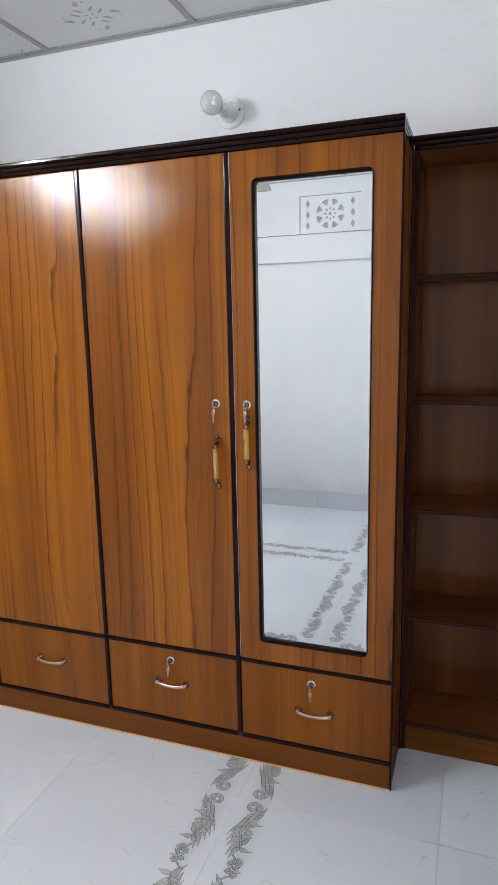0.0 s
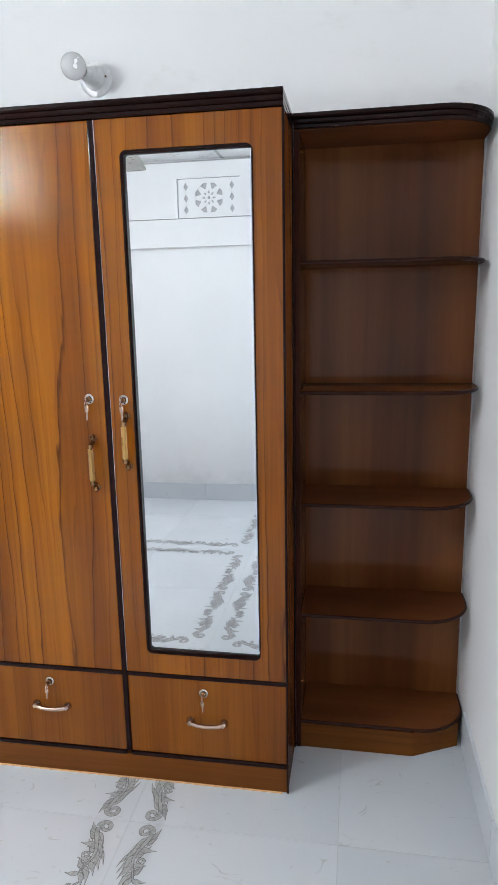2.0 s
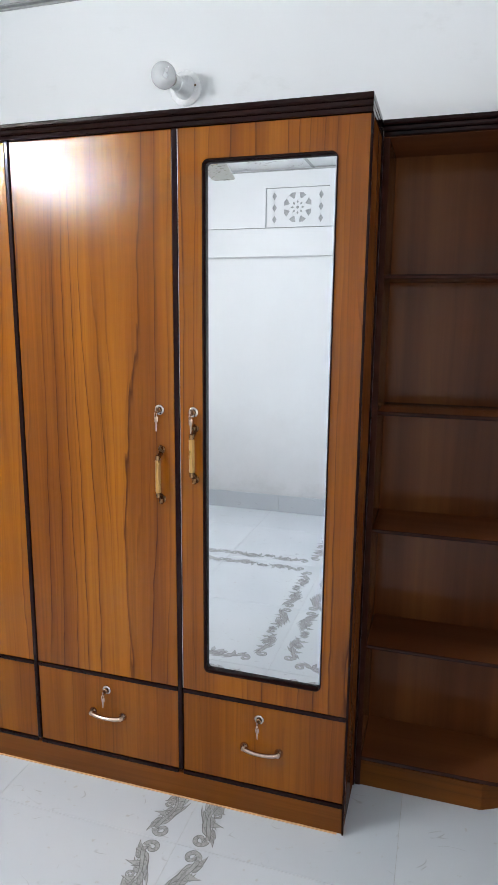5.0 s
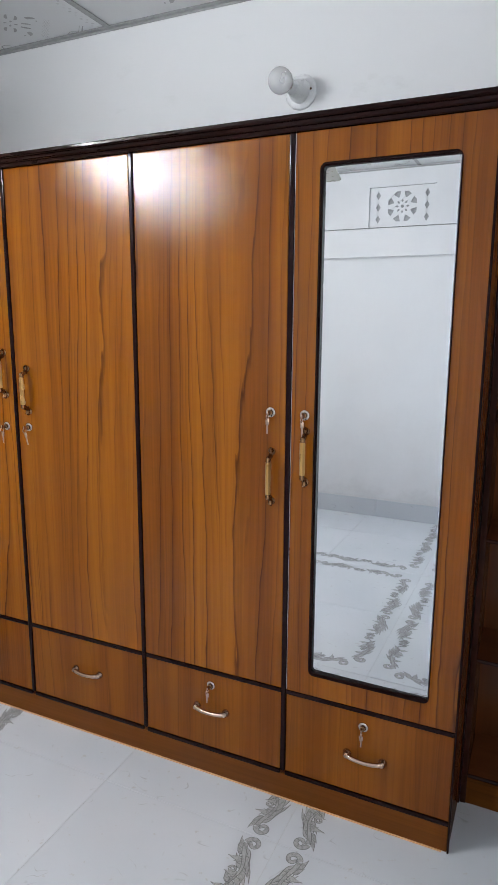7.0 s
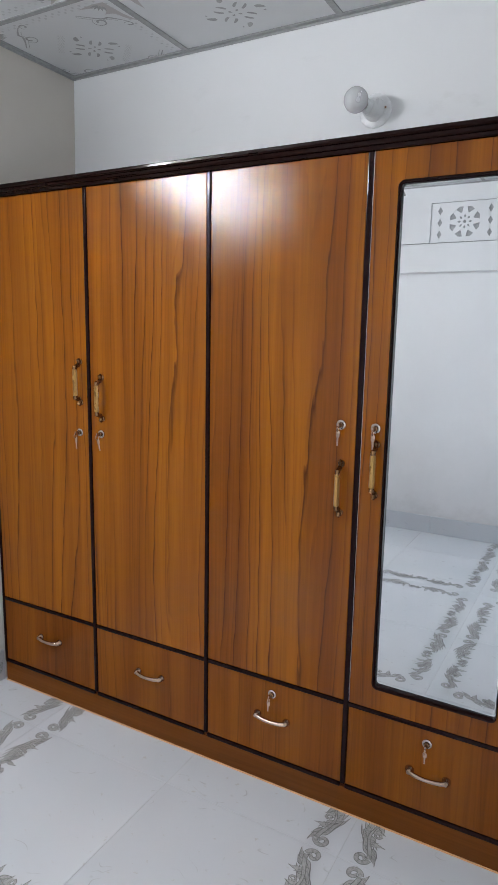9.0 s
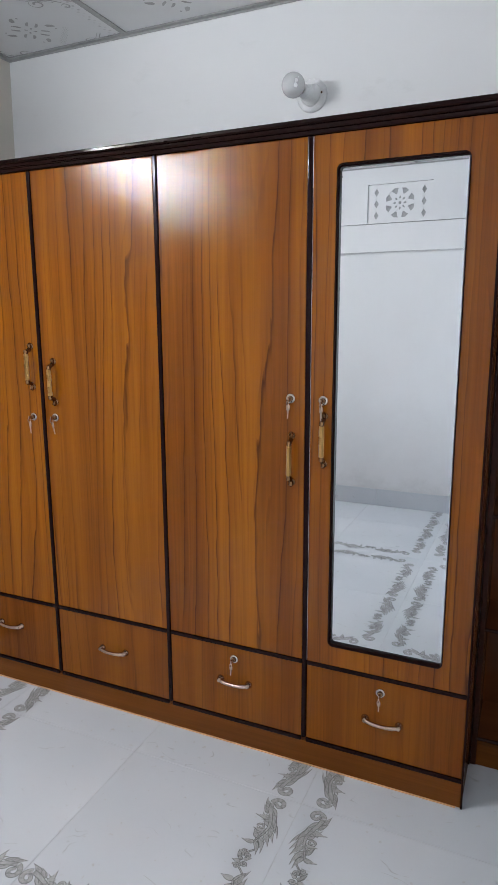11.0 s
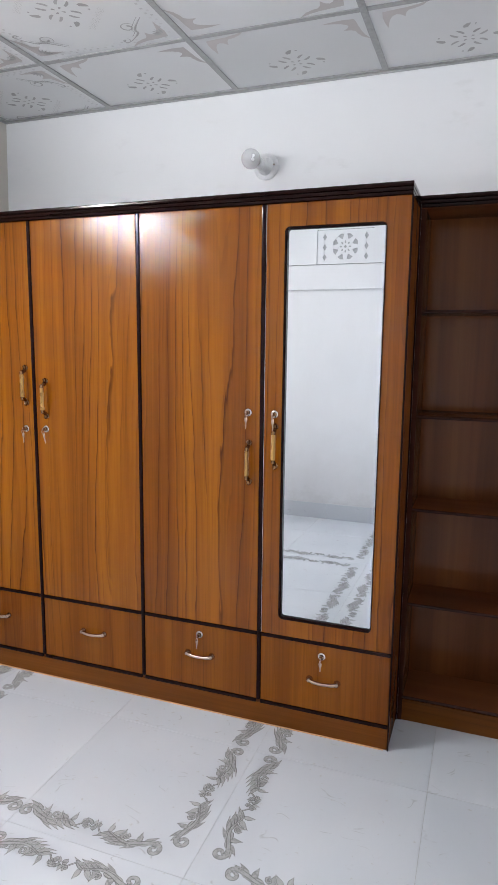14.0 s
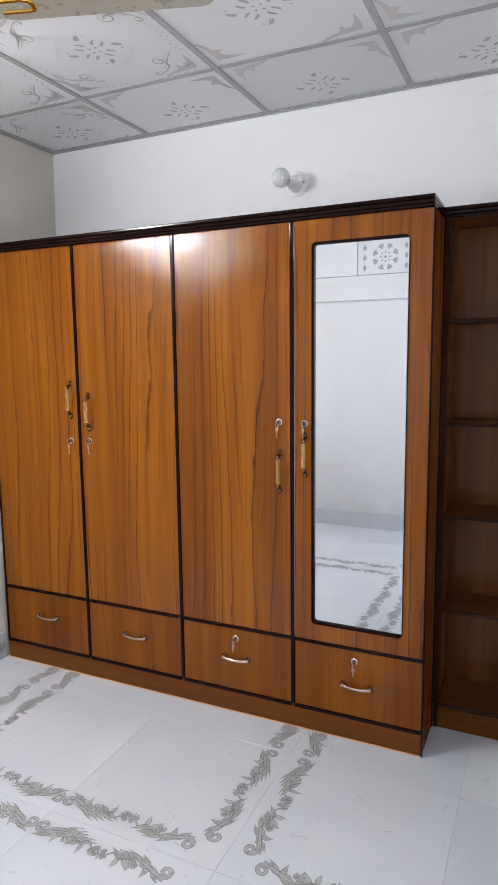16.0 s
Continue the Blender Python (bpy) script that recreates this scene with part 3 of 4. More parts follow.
# Thin orange strip paints the glow where the plinth meets the floor.
part("foot_strip", boxed(-2.0, -0.017, -0.0035, -0.0002, 0.0005, 0.0045), FOOT_GLOW, wardrobe, "orange strip for the glow along the plinth's foot")
bm = moulding([(-2.001, 0.45), (-2.001, 0.0), (0.0, 0.0), (0.0, 0.222)], [(-0.2, 0), (-0.2, -1), (0.12, -1), (0.12, 0)])
part("crown_moulding", bm, LACQUER, wardrobe, "stepped black lacquer crown moulding")
part("top_board", boxed(-1.999, -0.001, 0.001, 0.455, 1.945, 1.969), LACQUER, wardrobe)

HANDLE_Z = [(1.200, 1.362), (1.149, 1.311), (0.947, 1.110), (1.013, 1.175)]
HANDLE_X = [-1.538, -1.440, -0.548, -0.447]
LOCK = [(-1.546, 1.100), (-1.446, 1.103), (-0.553, 1.213), (-0.452, 1.211)]
for i in range(3):
    door = part("door", boxed(SEAM[i] + 0.0085, SEAM[i + 1] - (0.0095 if i == 2 else 0.0080), 0.0, 0.0185, RAIL_HI[1] + 0.001, 1.9345, bevel=0.0020), TEAK, wardrobe, "glossy teak-grain laminate door")
    lock_and_key(door, LOCK[i][0], LOCK[i][1], (4, -6, 5)[i])
    door_handle(door, HANDLE_X[i], *HANDLE_Z[i])

# the mirror door
MX0, MX1, MZ0, MZ1 = -0.4245, -0.0775, 0.441, 1.8575
outer = [(SEAM[3] + 0.0090, RAIL_HI[1] + 0.001), (-0.0042, RAIL_HI[1] + 0.001), (-0.0042, 1.9345), (SEAM[3] + 0.0090, 1.9345)]
door = part("door", holed(outer, [round_rect(MX0 + 0.002, MX1 - 0.002, MZ0 + 0.002, MZ1 - 0.002, 0.016)], front, 0.0, 0.0060), TEAK, wardrobe, "teak laminate door with a tall mirror")
MIRROR_TURN = -0.27
bm = boxed(MX0 + 0.004, MX1 - 0.004, 0.011, 0.015, MZ0 + 0.004, MZ1 - 0.004)
bmesh.ops.rotate(bm, cent=((MX0 + MX1) / 2, 0.011, 1.15), matrix=Matrix.Rotation(radians(MIRROR_TURN), 3, "Z"), verts=bm.verts)
part("mirror", bm, MIRROR, door, "tall clear mirror glass")
bm = bmesh.new()
rings = []
for grow, y in ((0.0, 0.004), (0.0, -0.003), (0.002, -0.0045), (0.005, -0.0038), (0.0065, 0.000), (0.0085, 0.002), (0.0095, 0.012)):
    rings.append([bm.verts.new((u, y, v)) for u, v in round_rect(MX0 + grow, MX1 - 0.4 * grow, MZ0 + grow, MZ1 - grow, max(0.004, 0.017 - grow))])
for a, b in zip(rings, rings[1:]):
    for k in range(len(a)):
        bm.faces.new((a[k], a[(k + 1) % len(a)], b[(k + 1) % len(a)], b[k]))
# White strip drawn for the glint on the mirror's right edge.
part("mirror_bevel", boxed(MX1 - 0.0062, MX1 - 0.0046, 0.0015, 0.0100, MZ0 + 0.02, MZ1 - 0.012, bevel=0.0004, seg=1), PORCELAIN, door, "mirror's ground edge, its glint put in as white")
part("mirror_trim", bm, LACQUER, door, "black lacquered bead round the mirror", smooth=True)
# One plastic strip in two colours: bright lit top, dimmer grey below.
part("edge_strip", boxed(-0.4925, -0.4912, -0.0012, 0.0030, 1.80, 1.934, bevel=0.0006, seg=1), PORCELAIN, door, "top of the plastic edge strip, white where it catches light")
part("edge_strip", boxed(-0.4925, -0.4914, -0.0008, 0.0030, 0.377, 1.799, bevel=0.0005, seg=1), GROUT, door, "rest of the plastic edge strip, greyed for weaker light")
lock_and_key(door, *LOCK[3], 3)
door_handle(door, HANDLE_X[3], *HANDLE_Z[3])

DRAWER_HANDLE = [(-1.793, -1.680, 0.249), (-1.299, -1.185, 0.244), (-0.806, -0.690, 0.238), (-0.304, -0.187, 0.224)]
for i in range(4):
    a, b = SEAM[i] + 0.0085, (SEAM[i + 1] - (0.0095 if i == 2 else 0.0080) if i < 3 else -0.0042)
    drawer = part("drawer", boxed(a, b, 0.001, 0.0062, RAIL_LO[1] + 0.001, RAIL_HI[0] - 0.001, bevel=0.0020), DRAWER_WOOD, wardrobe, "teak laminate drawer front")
    drawer_handle(drawer, *DRAWER_HANDLE[i])
    if i >= 2:
        lock_and_key(drawer, (-0.749, -0.2535)[i - 2], (0.321, 0.320)[i - 2], (8, 3)[i - 2], 0.034)


# ---------------------------------------------------------------- corner shelf unit
SX0, SX1, SY0, SY1 = 0.0045, 0.553, 0.222, 0.455


def shelf_plan(r=0.150, x1=SX1, y0=SY0, x0=SX0 + 0.018):
    pts = [(x0, SY1 - 0.012), (x0, y0)]
    for k in range(13):
        a = radians(-90 + 90 * k / 12)
        pts.append((x1 - r + r * math.cos(a), y0 + r + r * math.sin(a)))
    pts.append((x1, SY1 - 0.012))
    return pts


shelf_unit = thing("corner_shelf", 0.28, 0.34, 0, "dark brown open corner shelf unit with rounded shelves", "shelf unit")
part("back_panel", boxed(SX0 + 0.001, SX1, SY1 - 0.011, SY1, 0.088, 1.9360), SHELF_WOOD, shelf_unit, "dark walnut laminate back panel")
part("side_panel", boxed(SX0, SX0 + 0.0165, SY0 + 0.002, SY1 - 0.012, 0.0, 1.9335, bevel=0.001), SHELF_WOOD, shelf_unit)
part("edge_trim", boxed(SX0, SX0 + 0.0170, SY0 - 0.002, SY0 + 0.0018, 0.0, 1.9335, bevel=0.0008, seg=1), BROWN_LACQUER, shelf_unit, "dark brown lacquered front edge")
for z in (1.585, 1.208, 0.858, 0.487, 0.104):
    bm = prism(bmesh.new(), shelf_plan(), flat_up, z - 0.012, z)
    shelf = part("shelf", bm, BOARD_WOOD, shelf_unit, "shelf board with a rounded front corner")
    edge = [(p[0], p[1], z - 0.006) for p in shelf_plan()[1:]]
    bm = sweep(bmesh.new(), edge, 0.0060, 8, flat=1.0)
    part("edge_bead", bm, BROWN_LACQUER, shelf, "dark brown lacquered shelf edge", smooth=True)
bm = prism(bmesh.new(), [(SX0 + 0.001, SY1), (SX0 + 0.001, SY0 + 0.003), (0.387, SY0 + 0.001), (0.540, 0.298), (0.540, SY1)], flat_up, 0.0, 0.087)
part("plinth", bm, PLINTH_WOOD, shelf_unit, "teak laminate plinth with a cut corner")
bm = prism(bmesh.new(), shelf_plan(0.150, SX1 - 0.0005, SY0 + 0.0005, SX0), flat_up, 1.9340, 1.9685)
part("top_board", bm, BOARD_WOOD, shelf_unit)
path, outward = [(SX0 + 0.033, SY0)], [(0, -1)]
for k in range(13):
    a = radians(-90 + 90 * k / 12)
    path.append((SX1 - 0.15 + 0.15 * math.cos(a), SY0 + 0.15 + 0.15 * math.sin(a)))
    outward.append((math.cos(a) * 0.2, math.sin(a)))
path.append((SX1, SY1)), outward.append((0.2, 0))
path[0], outward[0] = (SX0 + 0.0005, SY0), (0, -1)
part("crown_moulding", moulding(path, outward), LACQUER, shelf_unit, "curved black lacquer crown moulding")


# ---------------------------------------------------------------- bulb on the wall
def wall_bulb(x, z):
    lamp = thing("wall_bulb", x, NORTH, z, "unlit white globe bulb in a round white wall holder", "lamp")
    ax = Vector((-0.28, -0.95, 0.06)).normalized()
    foot = Vector((x, NORTH, z))
    bm = bmesh.new()
    rings = []
    for depth, r, wave in ((-0.003, 0.053, 0.0006), (0.004, 0.053, 0.0006), (0.008, 0.050, 0.0010), (0.011, 0.040, 0.0014), (0.012, 0.030, 0.0)):
        rings.append([bm.verts.new(foot + Vector((q * math.cos(k * math.tau / 64), -depth, q * math.sin(k * math.tau / 64)))) for k in range(64) for q in (r + wave * math.cos(k * math.tau / 64 * 12),)])
    for low, high in zip(rings, rings[1:]):
        for k in range(64):
            bm.faces.new((low[k], low[(k + 1) % 64], high[(k + 1) % 64], high[k]))
    bm.faces.new(rings[0][::-1]), bm.faces.new(rings[-1])
    part("mounting_plate", bm, PORCELAIN, lamp, "scalloped white mounting plate", smooth=True)
    bm = lathe(bmesh.new(), foot + Vector((0, -0.008, 0)), ax, [(0.0, 0.037), (0.012, 0.035), (0.018, 0.029), (0.042, 0.025), (0.044, 0.022), (0.060, 0.0205), (0.062, 0.018)], 28)
    part("socket", bm, PORCELAIN, lamp, "white bakelite angled socket", smooth=True)
    for k in range(2):
        bm = lathe(bmesh.new(), foot + Vector((0.036 - 0.072 * k, -0.010, 0.004)), (0, -1, 0), [(0, 0.0035), (0.002, 0.0035), (0.003, 0.002)], 10)
        part("screw", bm, BRONZE, lamp)
    prof = [(0.056, 0.0135), (0.064, 0.0150)]
    for k in range(15):
        a = radians(158 - 158 * k / 14)
        prof.append((0.104 + 0.0385 * math.cos(a), max(0.0385 * math.sin(a), 1e-4)))
    part("bulb", lathe(bmesh.new(), foot + Vector((0, -0.008, 0)), ax, prof, 32), OPAL, lamp, "frosted white globe bulb", smooth=True)
    part("bulb_cap", lathe(bmesh.new(), foot + Vector((0, -0.008, 0)), ax, [(0.0600, 0.0150), (0.0605, 0.0168), (0.0665, 0.0168), (0.0670, 0.0150)], 24), CHROME, lamp, "narrow metal bulb collar", smooth=True)


wall_bulb(-0.655, 2.186)


# ---------------------------------------------------------------- tube light on the west wall
tube_light = thing("tube_light", west_x(TUBE_Z), (TUBE_Y0 + TUBE_Y1) / 2, TUBE_Z, "lit white tube light high on the side wall", "lamp")
wx = west_x(TUBE_Z)
part("batten", boxed(wx - 0.002, wx + 0.028, TUBE_Y0 - 0.02, TUBE_Y1 + 0.02, TUBE_Z - 0.018, TUBE_Z + 0.018, bevel=0.003), PORCELAIN, tube_light)
part("tube", sweep(bmesh.new(), [(wx + 0.048, TUBE_Y0, TUBE_Z), (wx + 0.048, TUBE_Y1, TUBE_Z)], 0.015, 14), TUBE, tube_light, "glowing white tube", smooth=True)
for y in (TUBE_Y0 - 0.008, TUBE_Y1 + 0.008):
    part("end_cap", boxed(wx + 0.0285, wx + 0.066, y - 0.007, y + 0.007, TUBE_Z - 0.016, TUBE_Z + 0.016, bevel=0.002), PORCELAIN, tube_light)


# ---------------------------------------------------------------- ceiling fan
def ceiling_fan(hx, hy, hz, first):
    fan = thing("ceiling_fan", hx, hy, TOP, "cream ceiling fan at rest with gold-trimmed blades", "ceiling fan")
    part("rod", lathe(bmesh.new(), (hx, hy, hz + 0.06), (0, 0, 1), [(0, 0.011), (TOP - hz - 0.061, 0.011)], 14), FAN_CREAM, fan, smooth=True)
    part("canopy", lathe(bmesh.new(), (hx, hy, TOP - 0.075), (0, 0, 1), [(0, 0.018), (0.02, 0.045), (0.06, 0.058), (0.0745, 0.060)], 28), FAN_CREAM, fan, smooth=True)
    part("motor", lathe(bmesh.new(), (hx, hy, hz - 0.055), (0, 0, 1), [(0, 0.03), (0.006, 0.07), (0.025, 0.104), (0.065, 0.114), (0.095, 0.09), (0.115, 0.03)], 36), FAN_CREAM, fan, "cream motor housing", smooth=True)
    for k in range(3):
        a = radians(first + 120 * k)
        rot = Matrix.Translation((hx, hy, hz)) @ Matrix.Rotation(a, 4, "Z") @ Matrix.Rotation(radians(2), 4, "X")
        outline = round_rect(0.160, 0.63, -0.062, 0.062, 0.035, 6)
        bm = prism(bmesh.new(), outline, flat_up, -0.003, 0.003)
        bmesh.ops.transform(bm, matrix=rot, verts=bm.verts)
        blade = part("blade", bm, FAN_CREAM, fan, "flat cream metal blade")
        bm = bmesh.new()
        trim = [(0.178, 0.022, -0.0045), (0.235, 0.023, -0.0045), (0.247, 0.019, -0.0045), (0.252, 0.009, -0.0045), (0.252, -0.009, -0.0045), (0.247, -0.019, -0.0045), (0.235, -0.023, -0.0045), (0.178, -0.022, -0.0045)]
        sweep(bm, trim, 0.0062, 8, flat=0.6)
        bmesh.ops.transform(bm, matrix=rot, verts=bm.verts)
        part("gold_trim", bm, GOLD, blade, "raised gold line on the blade", smooth=True)
        bm = boxed(0.09, 0.185, -0.016, 0.016, 0.0035, 0.008, bevel=0.001)
        bmesh.ops.transform(bm, matrix=rot, verts=bm.verts)
        part("blade_arm", bm, BRONZE, blade)


ceiling_fan(-0.888, -1.182, 2.193, 18.3)


# ---------------------------------------------------------------- ceiling: tiles, grid and printed foil
GX, GY, PITCH = -0.785, -0.018, 0.608
xs = [west_x(TOP)] + [GX + PITCH * i for i in range(-1, 3)] + [EAST]
xs = sorted(x for x in xs if west_x(TOP) <= x <= EAST)
ys = [NORTH] + [GY - PITCH * j for j in range(0, 5)] + [SOUTH]
bm = bmesh.new()
for x0, x1 in zip(xs, xs[1:]):
    for y1, y0 in zip(ys, ys[1:]):
        if x1 - x0 > 0.02 and y1 - y0 > 0.02:
            box(bm, x0 + 0.001, x1 - 0.001, y0 + 0.001, y1 - 0.001, TOP, TOP + 0.008)
ceiling = tagged(part("ceiling", bm, VINYL), "suspended ceiling of white vinyl tiles with silver floral prints", "ceiling", kind="structure")
tagged(part("roof_slab", boxed(-2.2, 0.75, SOUTH - 0.15, NORTH + 0.15, 2.701, 2.80), CONCRETE), "plain concrete slab above the ceiling tiles", "slab", kind="structure")
bm = bmesh.new()
for x in xs[1:-1]:
    box(bm, x - 0.012, x + 0.012, SOUTH + 0.002, NORTH - 0.002, TOP - 0.004, TOP - 0.0005, bevel=0.001, seg=1)
for y in ys[1:-1]:
    for x0, x1 in zip(xs, xs[1:]):
        box(bm, x0 + 0.0125, x1 - 0.0125, y - 0.012, y + 0.012, TOP - 0.0036, TOP - 0.0005, bevel=0.001, seg=1)
box(bm, xs[0], xs[-1], NORTH - 0.022, NORTH - 0.001, TOP - 0.005, TOP - 0.0005)
box(bm, xs[0], xs[-1], NORTH - 0.004, NORTH - 0.0005, TOP - 0.012, TOP - 0.0052)
box(bm, xs[0], xs[0] + 0.004, SOUTH + 0.002, NORTH - 0.005, TOP - 0.012, TOP - 0.0052)
box(bm, xs[0] + 0.0, xs[0] + 0.022, SOUTH + 0.002, NORTH - 0.023, TOP - 0.005, TOP - 0.0005)
box(bm, xs[0] + 0.023, xs[-1] - 0.023, SOUTH + 0.0005, SOUTH + 0.004, TOP - 0.020, TOP - 0.0052)
box(bm, xs[-1] - 0.022, xs[-1], SOUTH + 0.002, NORTH - 0.023, TOP - 0.005, TOP - 0.0005)
part("grid_bars", bm, GRID, ceiling, "grey metal grid of the ceiling")


def print_layer(name, draw, material, lift, label, everywhere=True):
    """One printed colour over all the tiles; draw(cx, cy) yields flat outlines round a tile's middle."""
    verts, faces = [], []
    for i in range(-2, 3):
        for j in range(-1, 6):
            cx, cy = GX + PITCH * (i + 0.5), GY - PITCH * (j + 0.5)
            if not everywhere and (i >= 0 or (i == -1 and j < 0)):    # left out where glare on the foil hides the print
                continue
            for poly in draw(cx, cy):
                if all(xs[0] + 0.02 < x < xs[-1] - 0.02 and SOUTH + 0.02 < y < NORTH - 0.02 for x, y in poly):
                    start = len(verts)
                    verts.extend((x, y, TOP - lift) for x, y in poly)
                    faces.append(tuple(range(start, len(verts))))
    me = bpy.data.meshes.new(name)
    me.from_pydata(verts, [], faces)
    bm = bmesh.new()
    bm.from_mesh(me)
    bpy.data.meshes.remove(me)
    bmesh.ops.triangulate(bm, faces=bm.faces[:])
    part(name, bm, material, ceiling, label)


def petal(cx, cy, a, r0, r1, w):
    pts = []
    for u, v in ((0, 0.25), (0.3, 0.6), (0.6, 1.0), (0.85, 0.85), (1.0, 0.3), (1.0, -0.3), (0.85, -0.85), (0.6, -1.0), (0.3, -0.6), (0, -0.25)):
        r = r0 + (r1 - r0) * u
        pts.append((cx + r * math.cos(a) - v * w * math.sin(a), cy + r * math.sin(a) + v * w * math.cos(a)))
    return pts


def comma(cx, cy, a, r0, r1, w, bend):
    """A petal whose tip hooks to one side."""
    left, right = [], []
    for k in range(8):
        f = k / 7
        r, side = r0 + (r1 - r0) * f, bend * f * f
        half = w * (0.35 + 0.75 * math.sin(math.pi * min(1.0, 0.15 + 0.72 * f)))
        left.append((cx + r * math.cos(a) - (side + half) * math.sin(a), cy + r * math.sin(a) + (side + half) * math.cos(a)))
        right.append((cx + r * math.cos(a) - (side - half) * math.sin(a), cy + r * math.sin(a) + (side - half) * math.cos(a)))
    return left + right[::-1]


def strip(at, path, widths):
    """A flat ribbon of quads along a path."""
    for (u0, v0), (u1, v1), w in zip(path, path[1:], widths):
        l = math.hypot(u1 - u0, v1 - v0) or 1
        nu, nv = -(v1 - v0) / l * w, (u1 - u0) / l * w
        yield [at(u0 + nu, v0 + nv), at(u1 + nu, v1 + nv), at(u1 - nu, v1 - nv), at(u0 - nu, v0 - nv)]


def flower(cx, cy):
    for k in range(4):
        a = math.tau * k / 4
        yield comma(cx, cy, a - 0.42, 0.038, 0.070, 0.0052, -0.010)
        yield comma(cx, cy, a + 0.42, 0.038, 0.070, 0.0052, 0.010)
        yield petal(cx, cy, a + math.pi / 4, 0.010, 0.024, 0.0045)


def hearts(cx, cy):
    for k in range(4):
        a = math.tau * k / 4
        yield comma(cx, cy, a - 0.10, 0.078, 0.106, 0.0095, 0.014)
        yield petal(cx, cy, a + 0.24, 0.096, 0.104, 0.004)


def ripples(cx, cy):
    for side in (-1, 1):
        for row in range(3):
            d = side * (0.112 + 0.008 * row)
            path = []
            for k in range(25):
                along = -0.075 + 0.15 * k / 24
                off = d + 0.0045 * math.sin(k * 1.57)
                path.append(((off + along) * 0.7071, (off - along) * 0.7071))
            yield from strip(lambda u, v: (cx + u, cy + v), path, [0.0011] * 24)


def edge_dots(cx, cy):
    for row, step in ((0.268, 0.030), (0.254, 0.030)):
        for k in range(-8, 9):
            p = k * step + (0.015 if row < 0.26 else 0.0)
            for u, v in ((p, row), (p, -row), (row, p), (-row, p)):
                if abs(p) < 0.25:
                    yield [(cx + u - 0.0045, cy + v - 0.0045), (cx + u + 0.0045, cy + v - 0.0045), (cx + u + 0.0045, cy + v + 0.0045), (cx + u - 0.0045, cy + v + 0.0045)]


def corner_frame(cx, cy):
    for sx, sy in ((1, 1), (-1, 1), (-1, -1), (1, -1)):
        if sx * sy > 0:
            yield lambda u, v, sx=sx, sy=sy: (cx + sx * (0.304 - u), cy + sy * (0.304 - v))
        else:
            yield lambda u, v, sx=sx, sy=sy: (cx + sx * (0.304 - v), cy + sy * (0.304 - u))


def wings(cx, cy):
    for at in corner_frame(cx, cy):
        yield [at(u, v) for u, v in ((0.052, 0.040), (0.085, 0.036), (0.130, 0.032), (0.168, 0.024), (0.205, 0.008), (0.176, 0.036), (0.150, 0.047), (0.133, 0.050), (0.124, 0.062), (0.118, 0.088), (0.106, 0.072), (0.092, 0.066), (0.080, 0.074), (0.070, 0.092), (0.064, 0.112), (0.056, 0.148), (0.050, 0.110), (0.048, 0.075))]


def ribbons(cx, cy):
    for at in corner_frame(cx, cy):
        path = []
        for k in range(26):
            f = k / 25
            path.append((0.196 - 0.116 * f - 0.022 * math.sin(math.tau * f), 0.044 + 0.140 * f ** 1.25 + 0.016 * math.sin(math.pi * f * 2)))
        yield from strip(at, path, [0.0012 + 0.0036 * math.sin(math.pi * k / 25) for k in range(25)])
        yield from strip(at, [(u + 0.010, v + 0.006) for u, v in path[4:]], [0.0010] * 21)
        for (ou, ov), rad, start, turns, spin in (((0.152, 0.138), 0.026, 2.6, 1.15, -1), ((0.205, 0.056), 0.016, 2.2, 0.9, 1)):
            ring = []
            for k in range(20):
                f = k / 19
                a = start + spin * f * turns * math.tau
                r = rad * (1.1 - 0.75 * f)
                ring.append((ou + r * math.cos(a), ov + r * math.sin(a)))
            yield from strip(at, ring, [0.0010 + 0.0040 * k / 19 for k in range(19)])


def corner_flowers(cx, cy):
    for at in corner_frame(cx, cy):
        for k in range(5):
            a = 0.2 + k * 0.33
            tip = (0.058 + 0.046 * math.cos(a), 0.056 + 0.046 * math.sin(a))
            mid = (0.058 + 0.026 * math.cos(a + 0.2), 0.056 + 0.026 * math.sin(a + 0.2))
            mid2 = (0.058 + 0.026 * math.cos(a - 0.2), 0.056 + 0.026 * math.sin(a - 0.2))
            yield [at(0.058 + 0.010 * math.cos(a), 0.056 + 0.010 * math.sin(a)), at(*mid), at(*tip), at(*mid2)]


print_layer("foil_print", edge_dots, FOIL_FAINT, 0.0006, "faint rows of dots along the tile edges", False)
print_layer("foil_print", ripples, FOIL_FAINT, 0.0008, "faint wavy lines beside the flowers", False)
print_layer("foil_print", corner_flowers, FOIL, 0.0014, "small silver grey corner buds", False)
print_layer("foil_print", wings, FOIL_PINK, 0.0008, "dusky grey-pink corner prints")
print_layer("foil_print", hearts, FOIL, 0.0008, "silver grey hearts round the flowers")
print_layer("foil_print", flower, FOIL, 0.0008, "silver grey flower prints")
print_layer("foil_print", ribbons, FOIL, 0.0012, "silver grey scroll outlines", False)


# ---------------------------------------------------------------- skirting and floor tiles
SK = 0.132


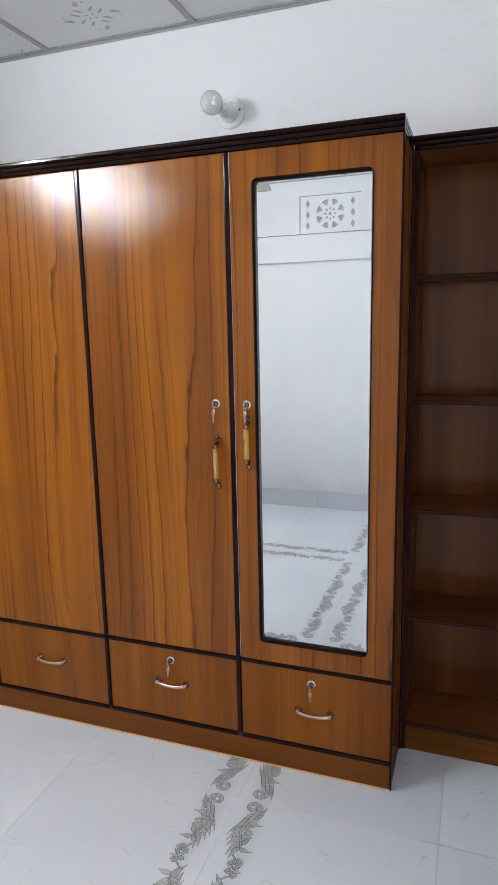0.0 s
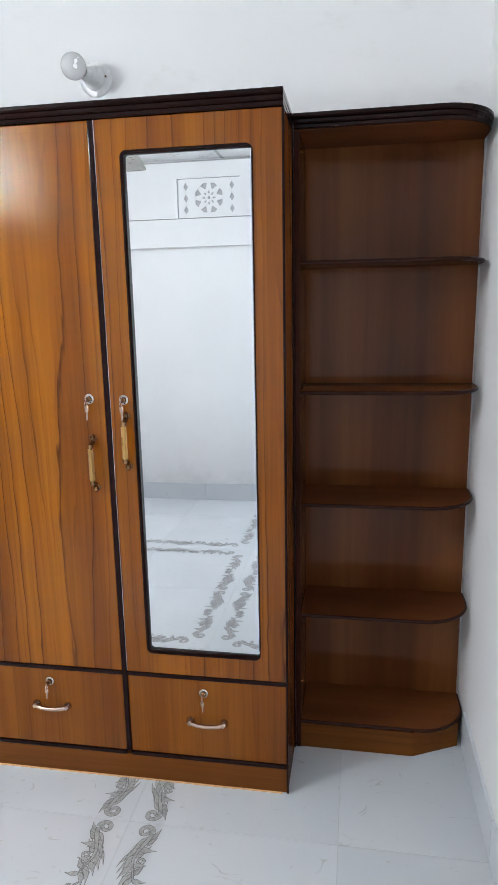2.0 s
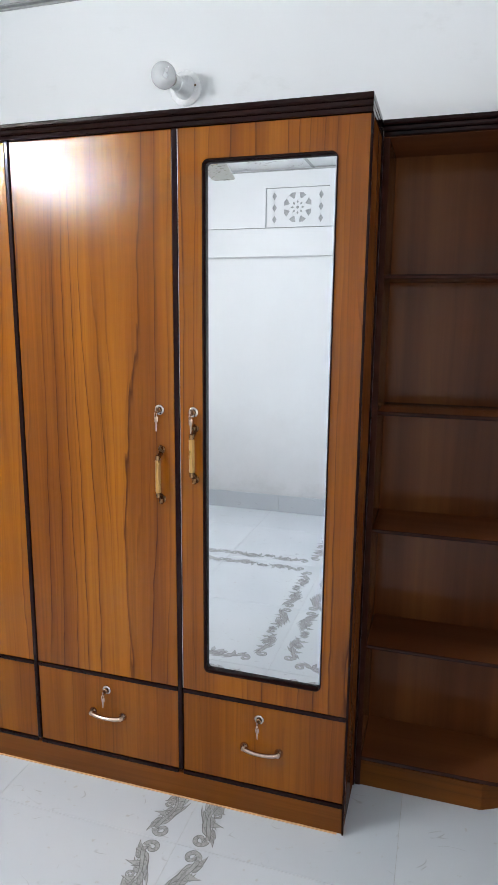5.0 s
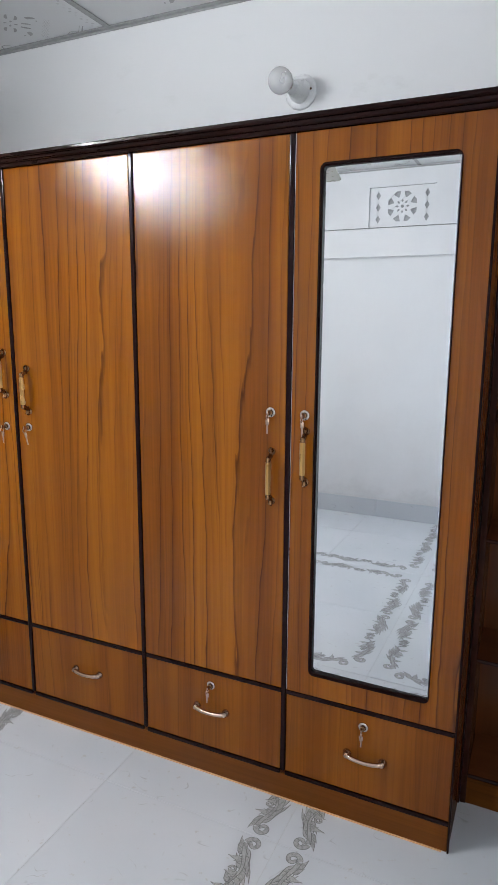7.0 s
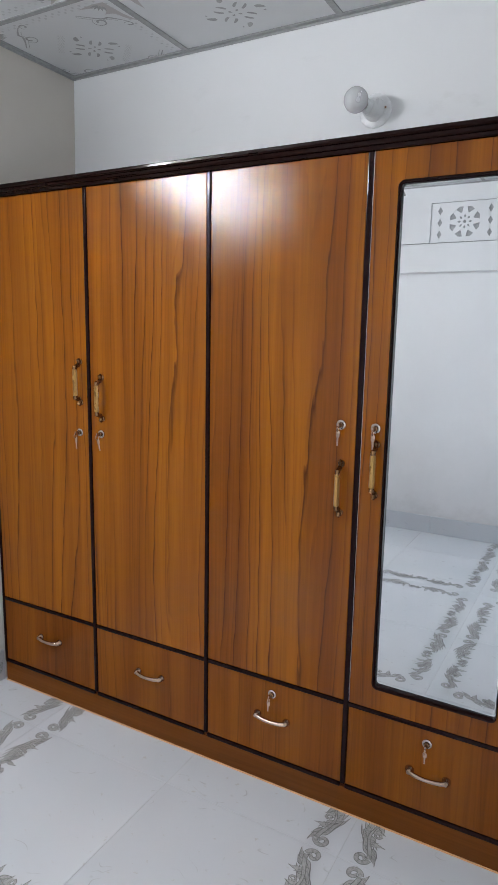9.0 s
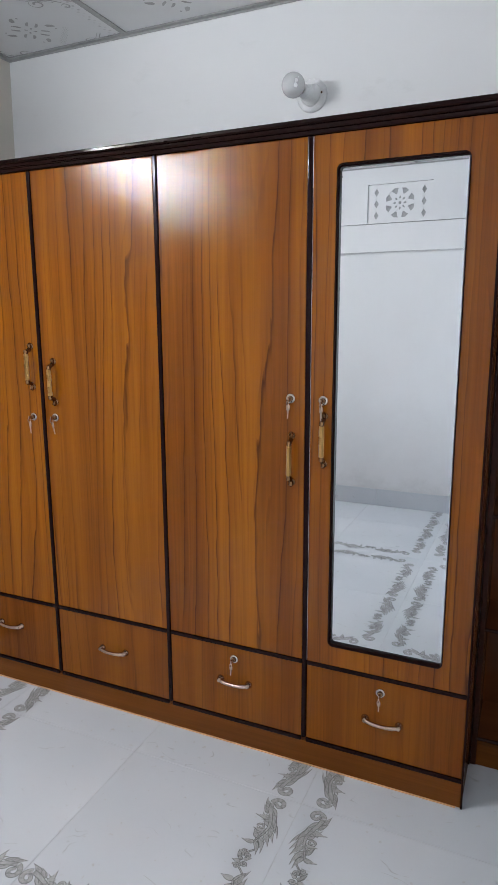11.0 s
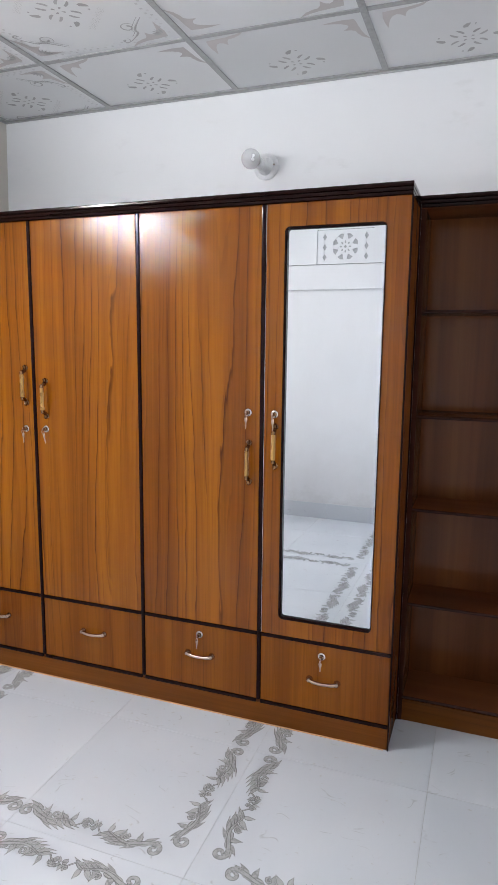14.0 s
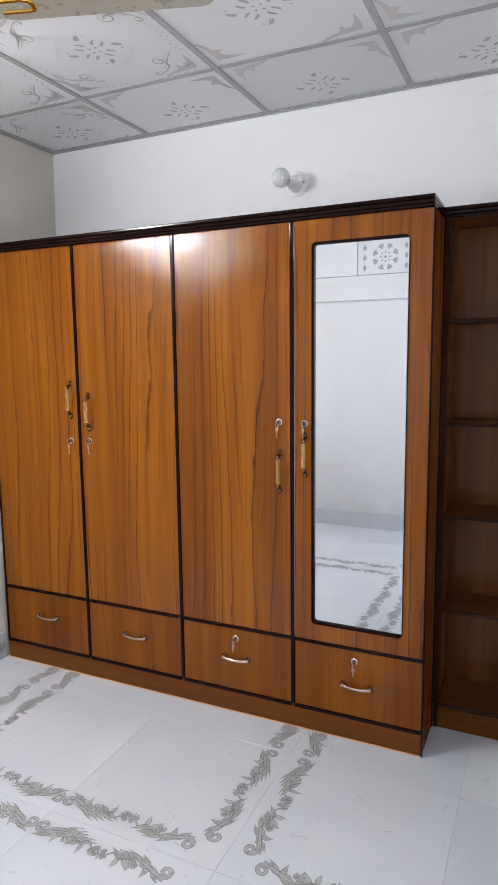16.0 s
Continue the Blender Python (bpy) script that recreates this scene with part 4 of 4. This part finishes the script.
def skirting(name, label, axis, wall, sign, a, b, joints, prints, material=None):
    """A run of marble skirting pieces along one wall."""
    run = tagged(new(name), label, "skirting", kind="structure")
    cuts = [a] + [j for j in sorted(joints) if a + 0.02 < j < b - 0.02] + [b]
    for p0, p1 in zip(cuts, cuts[1:]):
        lo, hi = sorted((wall, wall + sign * 0.010))
        if axis == "y":
            piece = part("skirting_tile", boxed(lo, hi, p0 + 0.0007, p1 - 0.0007, 0.0008, SK, bevel=0.0012, seg=1), material or SKIRT, run)
            if prints:
                for s in (0.012, 0.158):
                    if p1 - s - 0.13 > p0:
                        scroll(piece, (wall + sign * 0.010, p1 - s, 0.055), (0, -0.97, 0.243), (0, 0.243, 0.97), (sign, 0, 0), 0.0006, 0.27, 0.85)
        else:
            piece = part("skirting_tile", boxed(p0 + 0.0007, p1 - 0.0007, lo, hi, 0.0008, SK, bevel=0.0012, seg=1), material or SKIRT, run)


FX, FY, FT = -0.445, -0.172, 0.600
skirting("baseboard_west", "grey marble skirting with printed scrolls", "y", west_x(0.06), 1, SOUTH + 0.012, 0.0, [FY - 0.3 * k for k in range(12)], True, SKIRT_WARM)
skirting("baseboard_east", "white marble skirting tiles", "y", EAST, -1, DOOR_Y1 + 0.001, 0.30, [FY - 0.6 * k for k in range(4)], False)
skirting("baseboard_south", "grey marble skirting tiles", "x", SOUTH, 1, -2.0, EAST - 0.011, [-0.985 + 0.6 * k for k in range(-2, 3)], False, SKIRT_GREY)

floor = tagged(part("floor", boxed(-2.2, 0.75, SOUTH - 0.15, NORTH + 0.15, -0.05, -0.0012), GROUT), "white marble-look floor tiles with grey leafy scroll prints", "floor", kind="structure")
tile_bm = bmesh.new()
h = FT / 2 - 0.0005
box(tile_bm, -h, h, -h, h, -0.0009, 0.0, bevel=0.0007, seg=1)
tile_me = bpy.data.meshes.new("floor_tile")
tile_bm.to_mesh(tile_me)
tile_bm.free()
tile_me.materials.append(TILE)
for i in range(-3, 3):
    for j in range(-5, 2):
        cx, cy = FX + FT * (i + 0.5), FY + FT * (j + 0.5)
        if cx + FT / 2 < WEST or cx - FT / 2 > EAST + 0.14 or cy + FT / 2 < SOUTH or cy - FT / 2 > NORTH:
            continue
        tile = new("floor_tile", tile_me)
        tile.parent = floor
        x0, x1 = max(cx - FT / 2, WEST - 0.05), min(cx + FT / 2, EAST + 0.14)
        y0, y1 = max(cy - FT / 2, SOUTH - 0.05), min(cy + FT / 2, NORTH + 0.05)
        if x1 - x0 < FT - 0.001 or y1 - y0 < FT - 0.001:
            me = bpy.data.meshes.new("floor_tile")
            b2 = boxed(x0 + 0.0009 - cx, x1 - 0.0009 - cx, y0 + 0.0009 - cy, y1 - 0.0009 - cy, -0.0009, 0.0, bevel=0.0007, seg=1)
            b2.to_mesh(me)
            b2.free()
            me.materials.append(TILE)
            tile.data = me
        tile.location = (cx, cy, 0)
        ORIGINS[tile.name] = Vector((cx, cy, 0))
        # each tile carries an L of two scrolls; four tiles turn their corners to one crossing
        qx = FX + 2 * FT * round((cx - FX) / (2 * FT))
        qy = FY - FT + 2 * FT * round((cy - FY + FT) / (2 * FT))
        sx, sy = (1 if cx > qx else -1), (1 if cy > qy else -1)
        if WEST < qx + sx * 0.064 < EAST and SOUTH < qy + sy * 0.30 < 0.3:
            scroll(tile, (qx + sx * 0.066, qy + sy * 0.0935, 0), (0, sy, 0), (sx, 0, 0), (0, 0, 1), 0.0004)
        ex = qx + sx * 0.10
        if WEST + 0.05 < ex + sx * 0.2 < EAST - 0.05 and SOUTH < qy + sy * 0.066 < 0.3:
            scroll(tile, (ex, qy + sy * 0.066, 0), (sx, 0, 0), (0, sy, 0), (0, 0, 1), 0.0004)
